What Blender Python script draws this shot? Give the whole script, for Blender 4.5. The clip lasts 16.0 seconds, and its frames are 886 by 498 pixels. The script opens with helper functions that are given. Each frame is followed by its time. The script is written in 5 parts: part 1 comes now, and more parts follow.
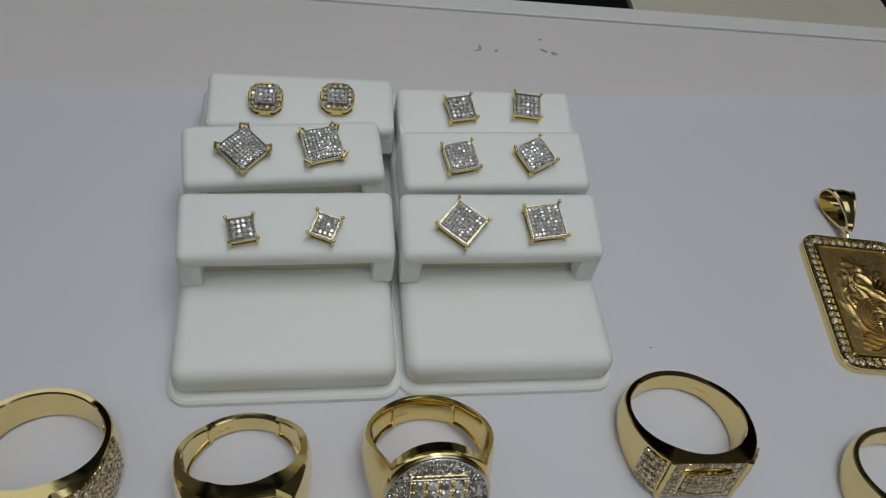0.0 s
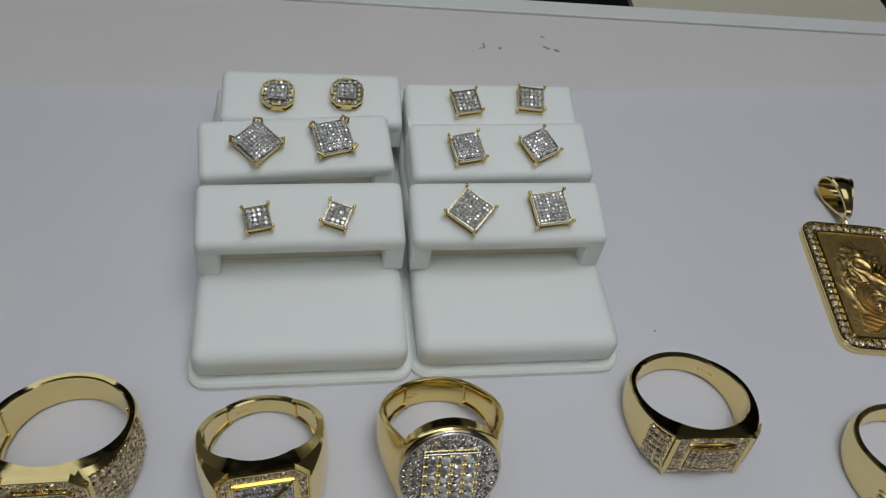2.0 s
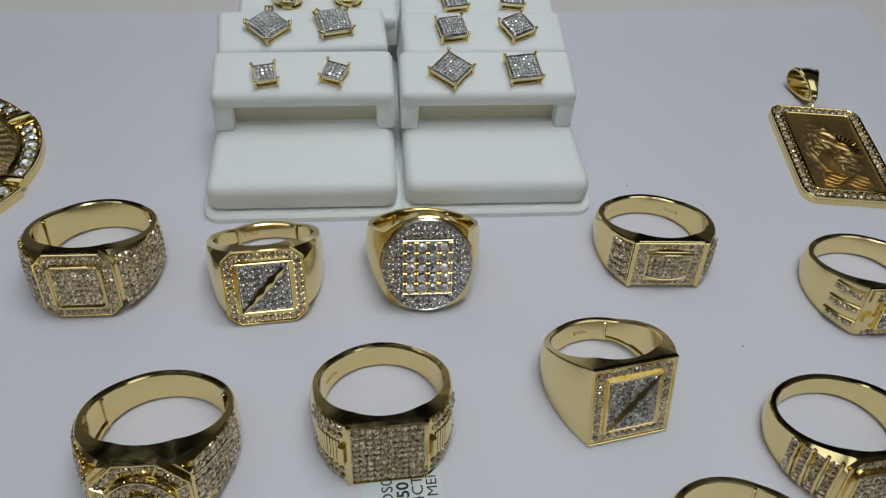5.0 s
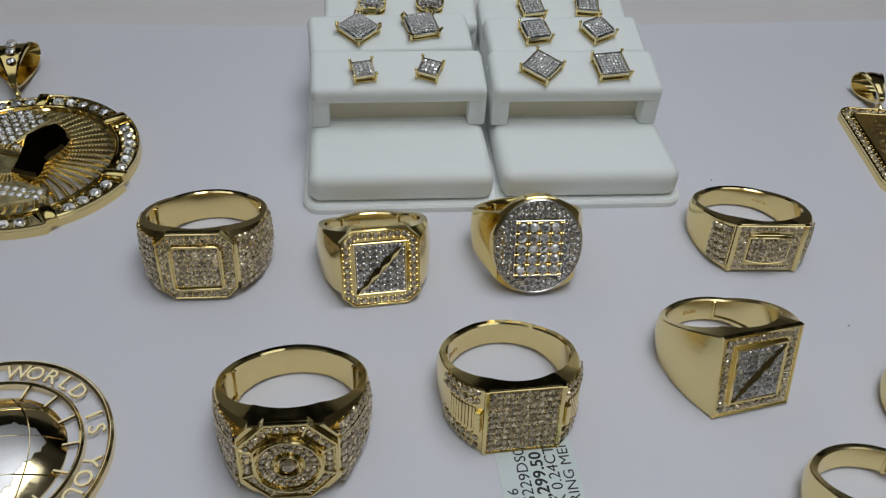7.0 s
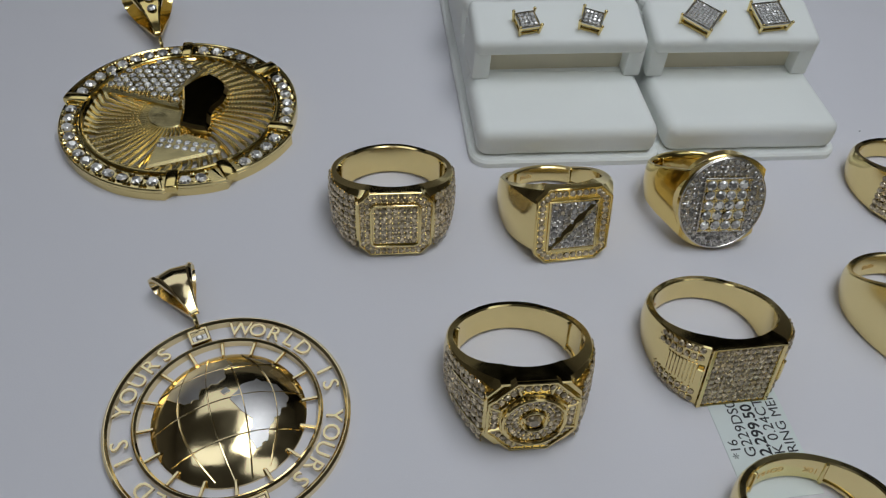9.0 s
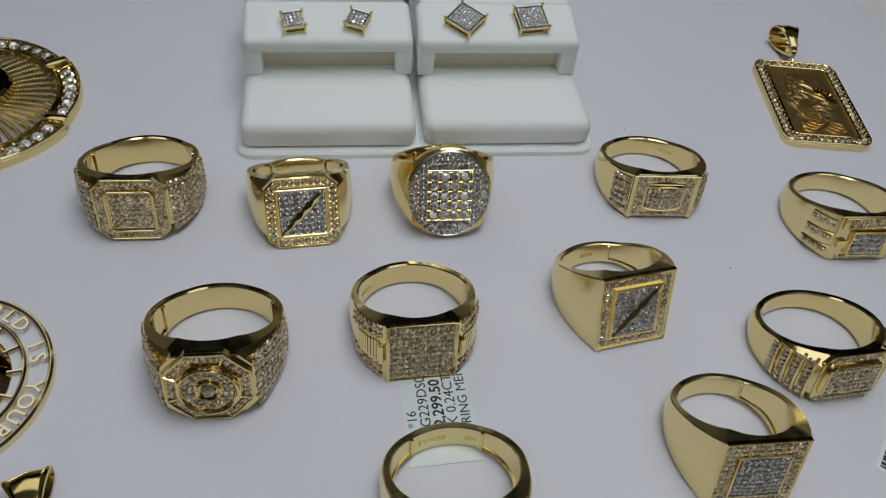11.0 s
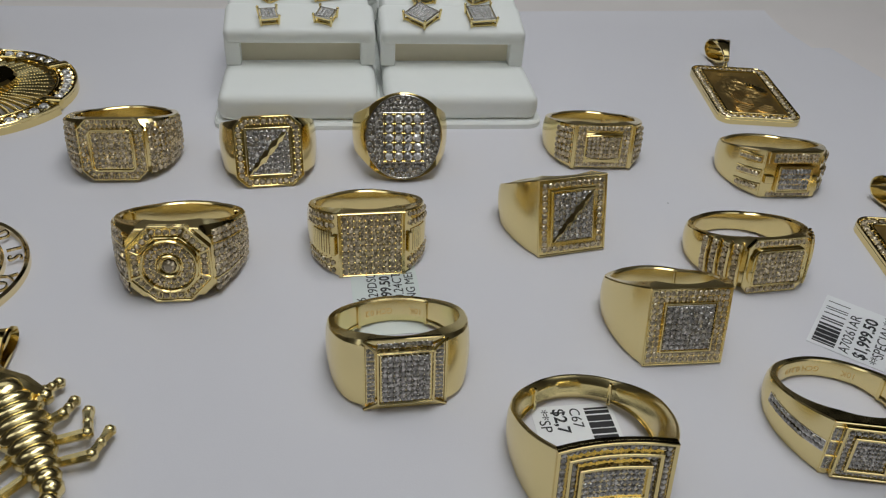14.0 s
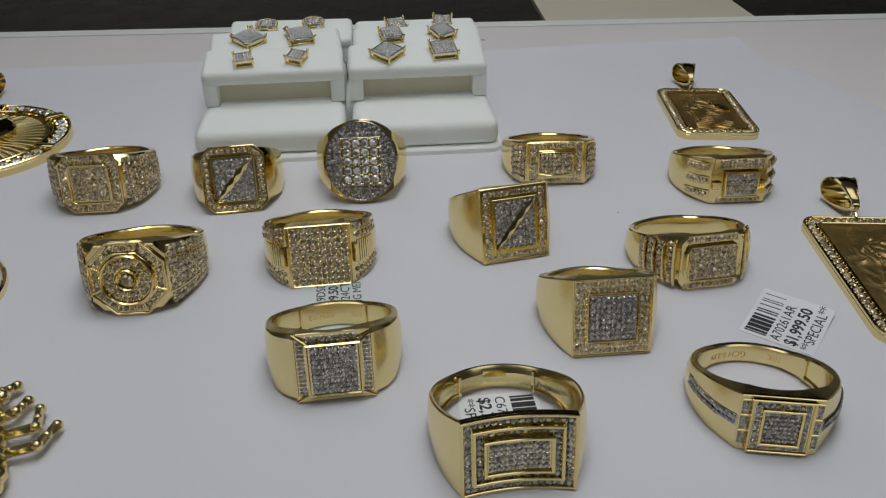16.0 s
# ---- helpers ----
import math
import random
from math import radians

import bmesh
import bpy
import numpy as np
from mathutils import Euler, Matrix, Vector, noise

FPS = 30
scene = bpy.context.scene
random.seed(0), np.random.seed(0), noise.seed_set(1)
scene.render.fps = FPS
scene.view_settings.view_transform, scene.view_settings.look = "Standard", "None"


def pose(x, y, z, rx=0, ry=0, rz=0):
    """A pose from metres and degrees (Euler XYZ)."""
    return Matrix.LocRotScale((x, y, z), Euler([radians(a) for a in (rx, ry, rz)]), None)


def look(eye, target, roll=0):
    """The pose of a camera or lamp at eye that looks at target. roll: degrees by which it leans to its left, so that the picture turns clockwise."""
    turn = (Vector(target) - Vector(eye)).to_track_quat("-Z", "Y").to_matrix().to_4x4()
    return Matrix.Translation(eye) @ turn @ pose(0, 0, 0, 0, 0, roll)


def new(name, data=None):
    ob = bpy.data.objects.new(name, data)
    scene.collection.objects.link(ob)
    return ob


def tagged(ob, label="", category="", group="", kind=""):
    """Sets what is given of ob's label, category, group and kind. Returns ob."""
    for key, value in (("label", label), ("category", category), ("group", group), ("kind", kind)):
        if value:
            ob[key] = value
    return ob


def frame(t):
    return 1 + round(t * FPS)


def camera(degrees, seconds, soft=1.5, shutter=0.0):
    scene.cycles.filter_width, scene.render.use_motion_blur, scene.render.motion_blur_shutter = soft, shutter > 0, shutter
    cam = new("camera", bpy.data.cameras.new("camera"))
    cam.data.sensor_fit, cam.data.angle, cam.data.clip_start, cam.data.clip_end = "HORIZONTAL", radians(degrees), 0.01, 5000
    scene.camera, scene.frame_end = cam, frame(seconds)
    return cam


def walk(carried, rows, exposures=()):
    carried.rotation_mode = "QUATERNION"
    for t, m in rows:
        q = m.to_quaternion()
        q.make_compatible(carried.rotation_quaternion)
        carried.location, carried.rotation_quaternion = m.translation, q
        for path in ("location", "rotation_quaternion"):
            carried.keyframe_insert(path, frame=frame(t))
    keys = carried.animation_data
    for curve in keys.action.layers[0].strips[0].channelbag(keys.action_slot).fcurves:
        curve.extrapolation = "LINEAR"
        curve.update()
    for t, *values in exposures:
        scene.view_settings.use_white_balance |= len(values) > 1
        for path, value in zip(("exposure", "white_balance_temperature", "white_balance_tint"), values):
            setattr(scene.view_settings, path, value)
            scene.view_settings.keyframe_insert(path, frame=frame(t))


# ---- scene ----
cam = camera(59.0, 16.0, soft=1.25)
PATH = [
    (0, (-0.01259, -0.06974, 0.13264), (0.01465, 0.05366, -0.02238), 11.47),
    (0.5, (-0.01544, -0.06916, 0.13264), (0.01165, 0.05469, -0.02205), 11.21),
    (1, (-0.01981, -0.07143, 0.13213), (0.00664, 0.05286, -0.02231), 10.97),
    (1.5, (-0.02403, -0.07371, 0.13384), (0.00140, 0.05206, -0.01957), 10.24),
    (2, (-0.01388, -0.07596, 0.13367), (0.01206, 0.04918, -0.02017), 10.16),
    (2.5, (-0.01106, -0.08077, 0.13399), (0.01345, 0.04511, -0.01948), 9.46),
    (3, (-0.01363, -0.09390, 0.13237), (0.00832, 0.03350, -0.02023), 8.73),
    (3.5, (-0.01182, -0.10347, 0.12790), (0.00913, 0.02645, -0.02270), 8.10),
    (4, (-0.00385, -0.11272, 0.12065), (0.01688, 0.02279, -0.02498), 7.59),
    (4.2, (-0.00207, -0.11503, 0.12150), (0.01697, 0.02025, -0.02458), 7.09),
    (6.3, (-0.00643, -0.13264, 0.10841), (0.00553, 0.01564, -0.02528), 2.88),
    (6.5, (-0.00918, -0.13270, 0.10844), (0.00286, 0.01577, -0.02501), 2.90),
    (7, (-0.02383, -0.13342, 0.10850), (-0.00962, 0.01463, -0.02521), 3.95),
    (7.5, (-0.03906, -0.13631, 0.11025), (-0.02472, 0.00834, -0.02712), 4.13),
    (8, (-0.05456, -0.13475, 0.10839), (-0.04019, 0.00324, -0.03566), 4.12),
    (8.2, (-0.06133, -0.13443, 0.10573), (-0.04752, 0.00297, -0.03895), 3.92),
    (10.3, (-0.06027, -0.12140, 0.12745), (-0.04076, 0.00911, -0.02284), 6.43),
    (10.5, (-0.04328, -0.12933, 0.12431), (-0.02580, 0.00270, -0.02489), 5.98),
    (11, (-0.01262, -0.14105, 0.12102), (0.00737, -0.00641, -0.02552), 6.58),
    (11.5, (0.00005, -0.14429, 0.11645), (0.01922, -0.00797, -0.02863), 5.60),
    (12, (-0.00124, -0.14551, 0.11149), (0.01726, -0.00816, -0.03271), 5.15),
    (12.5, (-0.00265, -0.15309, 0.11166), (0.01570, -0.00835, -0.02513), 4.48),
    (13, (-0.00443, -0.16474, 0.10655), (0.01322, -0.01167, -0.02096), 3.97),
    (13.5, (-0.00307, -0.17371, 0.09963), (0.01563, -0.01674, -0.02288), 4.15),
    (14, (-0.00247, -0.18260, 0.09365), (0.01582, -0.02120, -0.02304), 3.88),
    (14.5, (-0.00099, -0.19007, 0.09009), (0.01668, -0.02468, -0.02096), 3.27),
    (15, (0.00147, -0.19538, 0.08672), (0.01738, -0.02812, -0.02178), 1.65),
    (15.5, (0.00744, -0.19642, 0.08879), (0.01979, -0.02632, -0.01566), 0.40),
    (16, (0.01622, -0.19574, 0.08998), (0.02419, -0.02535, -0.01444), -0.48),
]
walk(cam, [(t, look(eye, target, roll)) for t, eye, target, roll in PATH],
     exposures=((0.0, -0.56, 6650, 10), (2.5, -0.42, 6550, 10), (4.0, -0.27, 6450, 10), (6.5, -0.29, 6450, 10), (8.0, -0.39, 6450, 10),
                (12.0, -0.32, 6550, 10), (13.0, -0.30, 6680, 10), (14.0, -0.28, 6780, 10), (16.0, -0.33, 6700, 10)))


# ---------- world and light ----------
def area_lamp(name, m, sx, sy, watts, colour):
    d = bpy.data.lights.new(name, "AREA")
    d.shape, d.size, d.size_y, d.energy, d.color = "RECTANGLE", sx, sy, watts, colour
    ob = new(name, d)
    ob.matrix_world = m
    return ob


world = bpy.data.worlds.new("world")
world.use_nodes = True
world.node_tree.nodes["Background"].inputs[0].default_value = (0.75, 0.8, 1.0, 1)
world.node_tree.nodes["Background"].inputs[1].default_value = 0.03
scene.world = world
COOL = (0.90, 0.955, 1.0)
# added key lamp, no such source seen: makes brightness fall off from the middle
area_lamp("added_key_light", look((0.04, -0.06, 0.42), (0.015, -0.05, 0)), 0.34, 0.17, 0.98, COOL)
# assumed overhead lamps, all unseen; this first one is placed for the pendants to mirror
area_lamp("unseen_overhead_light", look((-0.70, 1.30, 1.72), (-0.70, 1.30, 0)), 1.4, 1.2, 5.0, COOL)
area_lamp("unseen_overhead_light", look((-0.95, -0.7, 1.72), (-0.95, -0.7, 0)), 1.2, 0.6, 3.6, COOL)
area_lamp("unseen_overhead_light", look((0.95, -1.1, 1.72), (0.95, -1.1, 0)), 1.2, 0.6, 3.2, COOL)
area_lamp("unseen_overhead_light", look((0.55, 0.35, 1.72), (0.55, 0.35, 0)), 1.2, 0.6, 3.0, COOL)


# ---------- materials ----------
def material(name):
    m = bpy.data.materials.new(name)
    m.use_nodes = True
    return m, m.node_tree.nodes, m.node_tree.links, m.node_tree.nodes["Principled BSDF"]


def surface(name, colour, rough, metal=0.0, vary=0.06, scale=300.0, bump=0.0, bump_scale=2500.0, rough_vary=0.05, ior=1.5, fleck=0.0, island=0.0):
    """A procedural surface: two scales of colour change, uneven gloss and fine relief; island paints sparkle into
    facets.
    """
    m, n, l, b = material(name)
    co = n.new("ShaderNodeTexCoord")
    a, c = n.new("ShaderNodeTexNoise"), n.new("ShaderNodeTexNoise")
    a.inputs["Scale"].default_value, c.inputs["Scale"].default_value = scale * 0.12, scale
    a.inputs["Detail"].default_value, c.inputs["Detail"].default_value = 3, 5
    geo = n.new("ShaderNodeNewGeometry")
    for t in (a, c):
        l.new(geo.outputs["Position"], t.inputs["Vector"])
    mix = n.new("ShaderNodeMath")
    mix.operation = "MULTIPLY_ADD"
    l.new(a.outputs["Fac"], mix.inputs[0])
    mix.inputs[1].default_value = 0.6
    half = n.new("ShaderNodeMath")
    half.operation = "MULTIPLY"
    l.new(c.outputs["Fac"], half.inputs[0])
    half.inputs[1].default_value = 0.4
    l.new(half.outputs[0], mix.inputs[2])
    ramp = n.new("ShaderNodeMapRange")
    ramp.inputs["From Min"].default_value, ramp.inputs["From Max"].default_value = 0.3, 0.7
    ramp.inputs["To Min"].default_value, ramp.inputs["To Max"].default_value = 1 - vary, 1 + vary
    l.new(mix.outputs[0], ramp.inputs["Value"])
    value = ramp.outputs[0]
    # random brightness per facet: a stone's inner reflections painted into its colour
    if island:
        r2 = n.new("ShaderNodeMapRange")
        r2.inputs["To Min"].default_value, r2.inputs["To Max"].default_value = 1 - island, 1 + island
        info, add, frac = n.new("ShaderNodeObjectInfo"), n.new("ShaderNodeMath"), n.new("ShaderNodeMath")
        l.new(info.outputs["Random"], add.inputs[0])
        l.new(geo.outputs["Random Per Island"], add.inputs[1])
        frac.operation = "FRACT"
        l.new(add.outputs[0], frac.inputs[0])
        power = n.new("ShaderNodeMath")
        power.operation = "POWER"
        power.inputs[1].default_value = 1.7
        l.new(frac.outputs[0], power.inputs[0])
        l.new(power.outputs[0], r2.inputs["Value"])
        mul = n.new("ShaderNodeMath")
        mul.operation = "MULTIPLY"
        l.new(value, mul.inputs[0])
        l.new(r2.outputs[0], mul.inputs[1])
        value = mul.outputs[0]
    vm = n.new("ShaderNodeVectorMath")
    vm.operation = "SCALE"
    vm.inputs[0].default_value = colour
    l.new(value, vm.inputs["Scale"])
    l.new(vm.outputs["Vector"], b.inputs["Base Color"])
    rr = n.new("ShaderNodeMapRange")
    rr.inputs["From Min"].default_value, rr.inputs["From Max"].default_value = 0.3, 0.7
    rr.inputs["To Min"].default_value, rr.inputs["To Max"].default_value = max(0.02, rough - rough_vary), rough + rough_vary
    l.new(c.outputs["Fac"], rr.inputs["Value"])
    l.new(rr.outputs[0], b.inputs["Roughness"])
    b.inputs["Metallic"].default_value, b.inputs["IOR"].default_value = metal, ior
    if bump:
        t = n.new("ShaderNodeTexNoise")
        t.inputs["Scale"].default_value, t.inputs["Detail"].default_value = bump_scale, 4
        l.new(geo.outputs["Position"], t.inputs["Vector"])
        bp = n.new("ShaderNodeBump")
        bp.inputs["Strength"].default_value, bp.inputs["Distance"].default_value = bump, 0.0003
        l.new(t.outputs["Fac"], bp.inputs["Height"])
        l.new(bp.outputs["Normal"], b.inputs["Normal"])
    return m


GOLD = surface("polished_gold", (0.84, 0.685, 0.325), 0.12, 1.0, 0.04, 500, 0.015, 900)
GOLD_SATIN = surface("satin_gold", (0.86, 0.715, 0.36), 0.22, 1.0, 0.04, 500, 0.02, 1200)
GOLD_RICH = surface("rich_gold", (0.83, 0.65, 0.26), 0.12, 1.0, 0.05, 500, 0.015, 900)
GOLD_PALE = surface("pale_gold", (0.86, 0.715, 0.42), 0.12, 1.0, 0.04, 500, 0.015, 900)
GOLD_MIRROR = surface("mirror_gold", (0.80, 0.62, 0.27), 0.06, 1.0, 0.04, 500, rough_vary=0.02)
GOLD_PLATE = surface("struck_gold", (0.78, 0.54, 0.21), 0.33, 1.0, 0.10, 1200, 0.2, 2500)
SILVER = surface("rhodium", (0.66, 0.635, 0.60), 0.22, 1.0, 0.06, 900, 0.1, 3000)
STEEL_SATIN = surface("brushed_white_gold", (0.58, 0.56, 0.55), 0.36, 1.0, 0.08, 1500, 0.25, 5000)
DIAMOND = surface("diamond", (0.50, 0.475, 0.44), 0.08, 0.55, 0.04, 900, ior=2.2, island=0.62, rough_vary=0.02)
STUD_STONE = surface("bright_small_diamond", (0.62, 0.61, 0.59), 0.12, 0.35, 0.04, 900, ior=2.2, island=0.45, rough_vary=0.02)
CHAMPAGNE = surface("champagne_diamond", (0.70, 0.575, 0.385), 0.08, 0.5, 0.04, 900, ior=2.2, island=0.62, rough_vary=0.02)
CLEAR_STONE = surface("large_diamond", (0.84, 0.82, 0.79), 0.06, 0.25, 0.04, 900, ior=2.3, island=0.75, rough_vary=0.02)
PLASTIC = surface("white_flocked_plastic", (0.87, 0.89, 0.865), 0.62, 0.0, 0.012, 200, 0.12, 5000)
SLOT = surface("grey_card", (0.76, 0.70, 0.55), 0.8, 0.0, 0.04, 300, 0.1, 4000)
PAPER = surface("white_paper", (0.695, 0.685, 0.727), 0.75, 0.0, 0.012, 60, 0.08, 3500)
COUNTER = surface("pale_laminate", (0.75, 0.705, 0.695), 0.55, 0.0, 0.03, 60, 0.05, 1500)
TRIM = surface("white_trim", (0.80, 0.80, 0.78), 0.45, 0.0, 0.02, 100)
BEIGE = surface("beige_board", (0.60, 0.55, 0.44), 0.6, 0.0, 0.04, 60)
BLACK = surface("black_glass", (0.008, 0.008, 0.009), 0.25, 0.0, 0.1, 60)
GREEN = surface("dark_green_cloth", (0.012, 0.035, 0.012), 0.9, 0.0, 0.3, 80)
# black for unseen surfaces that are there only for metal to reflect
REFLECTED_DARK = surface("reflected_black", (0.010, 0.009, 0.008), 0.7, 0.0, 0.2, 4)
TAG_FILM = surface("tag_film", (0.72, 0.78, 0.77), 0.15, 0.0, 0.02, 200)
TAG = surface("tag_card", (0.80, 0.81, 0.83), 0.4, 0.0, 0.02, 200)
INK = surface("black_ink", (0.015, 0.015, 0.018), 0.6, 0.0, 0.1, 500)
SMUDGE = surface("grey_smudge", (0.30, 0.31, 0.33), 0.8, 0.0, 0.2, 800)
# pale tone chosen for what the metal reflects at low angles
REFLECTED_PALE = surface("reflected_pale_wall", (0.78, 0.73, 0.64), 0.7, 0.0, 0.15, 4)
WALL = surface("tan_wall", (0.42, 0.38, 0.32), 0.7, 0.0, 0.06, 6)
CEILING = surface("ceiling_tile", (0.74, 0.74, 0.72), 0.9, 0.0, 0.03, 8)
CARPET = surface("dark_carpet", (0.26, 0.24, 0.21), 0.95, 0.0, 0.2, 60)

# ---------- mesh helpers (all lengths in millimetres) ----------
MM = 0.001


def finish(me, mat, angle=32):
    """Smooth faces, with hard edges kept where the surface turns sharply."""
    me.materials.append(mat)
    bm = bmesh.new()
    bm.from_mesh(me)
    lim = radians(angle)
    for f in bm.faces:
        f.smooth = angle > 0
    for e in bm.edges:
        if len(e.link_faces) == 2:
            e.smooth = e.calc_face_angle(0.0) < lim
    bm.to_mesh(me)
    bm.free()
    return me


def place_mm(x, y, z=0.0, rz=0.0):
    return pose(x * MM, y * MM, z * MM, 0, 0, rz)


def thing(name, m, label, category, group=""):
    ob = new(name)
    ob.empty_display_size = 0.01
    ob.matrix_world = m
    return tagged(ob, label, category, group)


def part(name, bm, mat, parent=None, label="", m=None, angle=32, kind=""):
    """Links a bmesh, or a Geo, as one mesh object under its thing."""
    if m is not None and isinstance(bm, bmesh.types.BMesh):
        bmesh.ops.transform(bm, matrix=m, verts=bm.verts)
    me = bpy.data.meshes.new(name)
    if isinstance(bm, Geo):
        me.from_pydata((np.array(bm.v) * MM).tolist(), [], bm.f)
        angle = bm.angle
    else:
        bmesh.ops.recalc_face_normals(bm, faces=bm.faces)
        bmesh.ops.scale(bm, vec=(MM, MM, MM), verts=bm.verts)
        bm.to_mesh(me)
        bm.free()
    finish(me, mat, angle)
    ob = new(name, me)
    ob.parent = parent
    return tagged(ob, label, kind=kind)


class Geo:
    """Many small pieces gathered in one mesh."""

    def __init__(self, angle=0):
        self.v, self.f, self.angle = [], [], angle

    def add(self, template, m):
        base = len(self.v)
        vs, fs = template
        a = np.array(m)
        self.v.extend((vs @ a[:3, :3].T + a[:3, 3]).tolist())
        self.f.extend([[base + i for i in f] for f in fs])


def gem_template(n=8):
    """A cut stone seen from above: table, star and crown facets, each an island of its own for its painted sparkle."""
    ring = lambda r, z, k: [(r * math.cos(2 * math.pi * (i + k) / n), r * math.sin(2 * math.pi * (i + k) / n), z) for i in range(n)]
    top, mid, low = ring(0.5, 0.46, 0.0), ring(0.74, 0.33, 0.5), ring(1.0, 0.0, 0.0)
    v, f = [], []

    def facet(*pts):
        f.append(list(range(len(v), len(v) + len(pts))))
        v.extend(pts)

    half = n // 2
    facet(*top[:half + 1])
    facet(*top[half:], top[0])
    for i in range(n):
        j = (i + 1) % n
        facet(top[i], mid[i], top[j])
        facet(top[j], mid[i], low[j], mid[j])
        facet(mid[i], low[i], low[j])
    return np.array(v), f


def bead_template():
    v = np.array([(1, 0, 0), (0, 1, 0), (-1, 0, 0), (0, -1, 0), (0, 0, 1), (0.7, 0.7, 0.5), (-0.7, 0.7, 0.5), (-0.7, -0.7, 0.5), (0.7, -0.7, 0.5)], float)
    f = [[0, 5, 8], [5, 1, 6], [6, 2, 7], [7, 3, 8], [0, 1, 5], [1, 2, 6], [2, 3, 7], [3, 0, 8], [5, 6, 4], [6, 7, 4], [7, 8, 4], [8, 5, 4]]
    return v, f


GEM, BEAD = gem_template(8), bead_template()


def stone_mesh(name, mat, n=8):
    me = bpy.data.meshes.new(name)
    v, f = gem_template(n)
    me.from_pydata((v * MM).tolist(), [], f)
    me.materials.append(mat)
    return me


STONE = stone_mesh("stone", CLEAR_STONE)
WARM_STONE = stone_mesh("stone", CHAMPAGNE)


def stone(parent, m, r, mesh=None):
    """One larger stone, an object of its own on the shared mesh; m in millimetres."""
    ob = new("stone", mesh or STONE)
    ob.parent = parent
    mm = m.copy()
    mm.translation = m.translation * MM
    ob.matrix_local = mm @ Matrix.Diagonal((r, r, r, 1))
    return ob


def T(x, y, z=0.0):
    return Matrix.Translation((x, y, z))


def R(deg, axis):
    return Matrix.Rotation(radians(deg), 4, axis)


def S(k):
    return Matrix.Diagonal((k, k, k, 1))


rng = random.Random(7)


def tilted(r):
    """A stone set a little out of true, so that each one catches the light in its own way."""
    return R(rng.uniform(-13, 13), "X") @ R(rng.uniform(-13, 13), "Y") @ R(rng.uniform(0, 90), "Z") @ S(r)


def pave(stones, beads, m, w, h, pitch, z=0.0, inside=None, lift=None, fill=0.59):
    """A field of small stones in rows with a bead at each corner."""
    nx, ny = max(1, round(w / pitch)), max(1, round(h / pitch))
    px, py = w / nx, h / ny
    for j in range(ny + 1):
        for i in range(nx + 1):
            x, y = -w / 2 + i * px, -h / 2 + j * py
            if inside is None or inside(x, y):
                zz = z + (lift(x, y) if lift else 0)
                beads.add(BEAD, m @ T(x, y, zz) @ S(0.13 * pitch))
            if i < nx and j < ny and (inside is None or inside(x + px / 2, y + py / 2)):
                zz = z + (lift(x + px / 2, y + py / 2) if lift else 0)
                stones.add(GEM, m @ T(x + px / 2, y + py / 2, zz) @ tilted(fill * min(px, py)))


def along(stones, beads, m, pts, pitch, z=0.0, closed=True, r=0.53):
    """Stones in a row along a line, with beads between them."""
    n = len(pts)
    for k in range(n if closed else n - 1):
        a, b = Vector(pts[k]), Vector(pts[(k + 1) % n])
        c = max(1, round((b - a).length / pitch))
        side = Vector((-(b - a).y, (b - a).x)).normalized() * pitch * 0.5
        for i in range(c):
            p = a + (b - a) * (i / c)
            stones.add(GEM, m @ T(p.x, p.y, z) @ tilted(r * pitch))
            q = a + (b - a) * ((i + 0.5) / c)
            for s in (1, -1):
                beads.add(BEAD, m @ T(q.x + s * side.x, q.y + s * side.y, z) @ S(0.15 * pitch))


def rect(w, h, ch=0.0):
    """A rectangle with cut corners."""
    a, b = w / 2, h / 2
    if not ch:
        return [(-a, -b), (a, -b), (a, b), (-a, b)]
    return [(-a + ch, -b), (a - ch, -b), (a, -b + ch), (a, b - ch), (a - ch, b), (-a + ch, b), (-a, b - ch), (-a, -b + ch)]


def round_rect(w, h, r, n=5):
    out = []
    for cx, cy, a0 in ((w / 2 - r, -h / 2 + r, -90), (w / 2 - r, h / 2 - r, 0), (-w / 2 + r, h / 2 - r, 90), (-w / 2 + r, -h / 2 + r, 180)):
        for i in range(n + 1):
            a = radians(a0 + 90 * i / n)
            out.append((cx + r * math.cos(a), cy + r * math.sin(a)))
    return out


def disc(r, n=48, ry=None):
    return [(r * math.cos(2 * math.pi * i / n), (ry or r) * math.sin(2 * math.pi * i / n)) for i in range(n)]


def inset(pts, d):
    """Moves a convex outline inwards."""
    n, out = len(pts), []
    for i in range(n):
        p, a, b = Vector(pts[i]), Vector(pts[i - 1]), Vector(pts[(i + 1) % n])
        u, v = (p - a).normalized(), (b - p).normalized()
        nu, nv = Vector((-u.y, u.x)), Vector((-v.y, v.x))
        k = nu + nv
        k = k / max(0.3, k.dot(nu))
        out.append((p + k * d)[:])
    return out


def prism(bm, m, pts, z0, z1, bev=0.12, lift=None):
    """A solid plate with a softened upper edge."""
    rings = []
    for q, z in ((pts, z0), (pts, z1 - bev), (inset(pts, bev), z1)):
        rings.append([bm.verts.new(m @ Vector((x, y, z + (lift(x, y) if lift else 0)))) for x, y in q])
    n = len(pts)
    for a, b in zip(rings, rings[1:]):
        for i in range(n):
            bm.faces.new((a[i], a[(i + 1) % n], b[(i + 1) % n], b[i]))
    bm.faces.new(rings[-1])
    bm.faces.new(rings[0][::-1])
    return bm


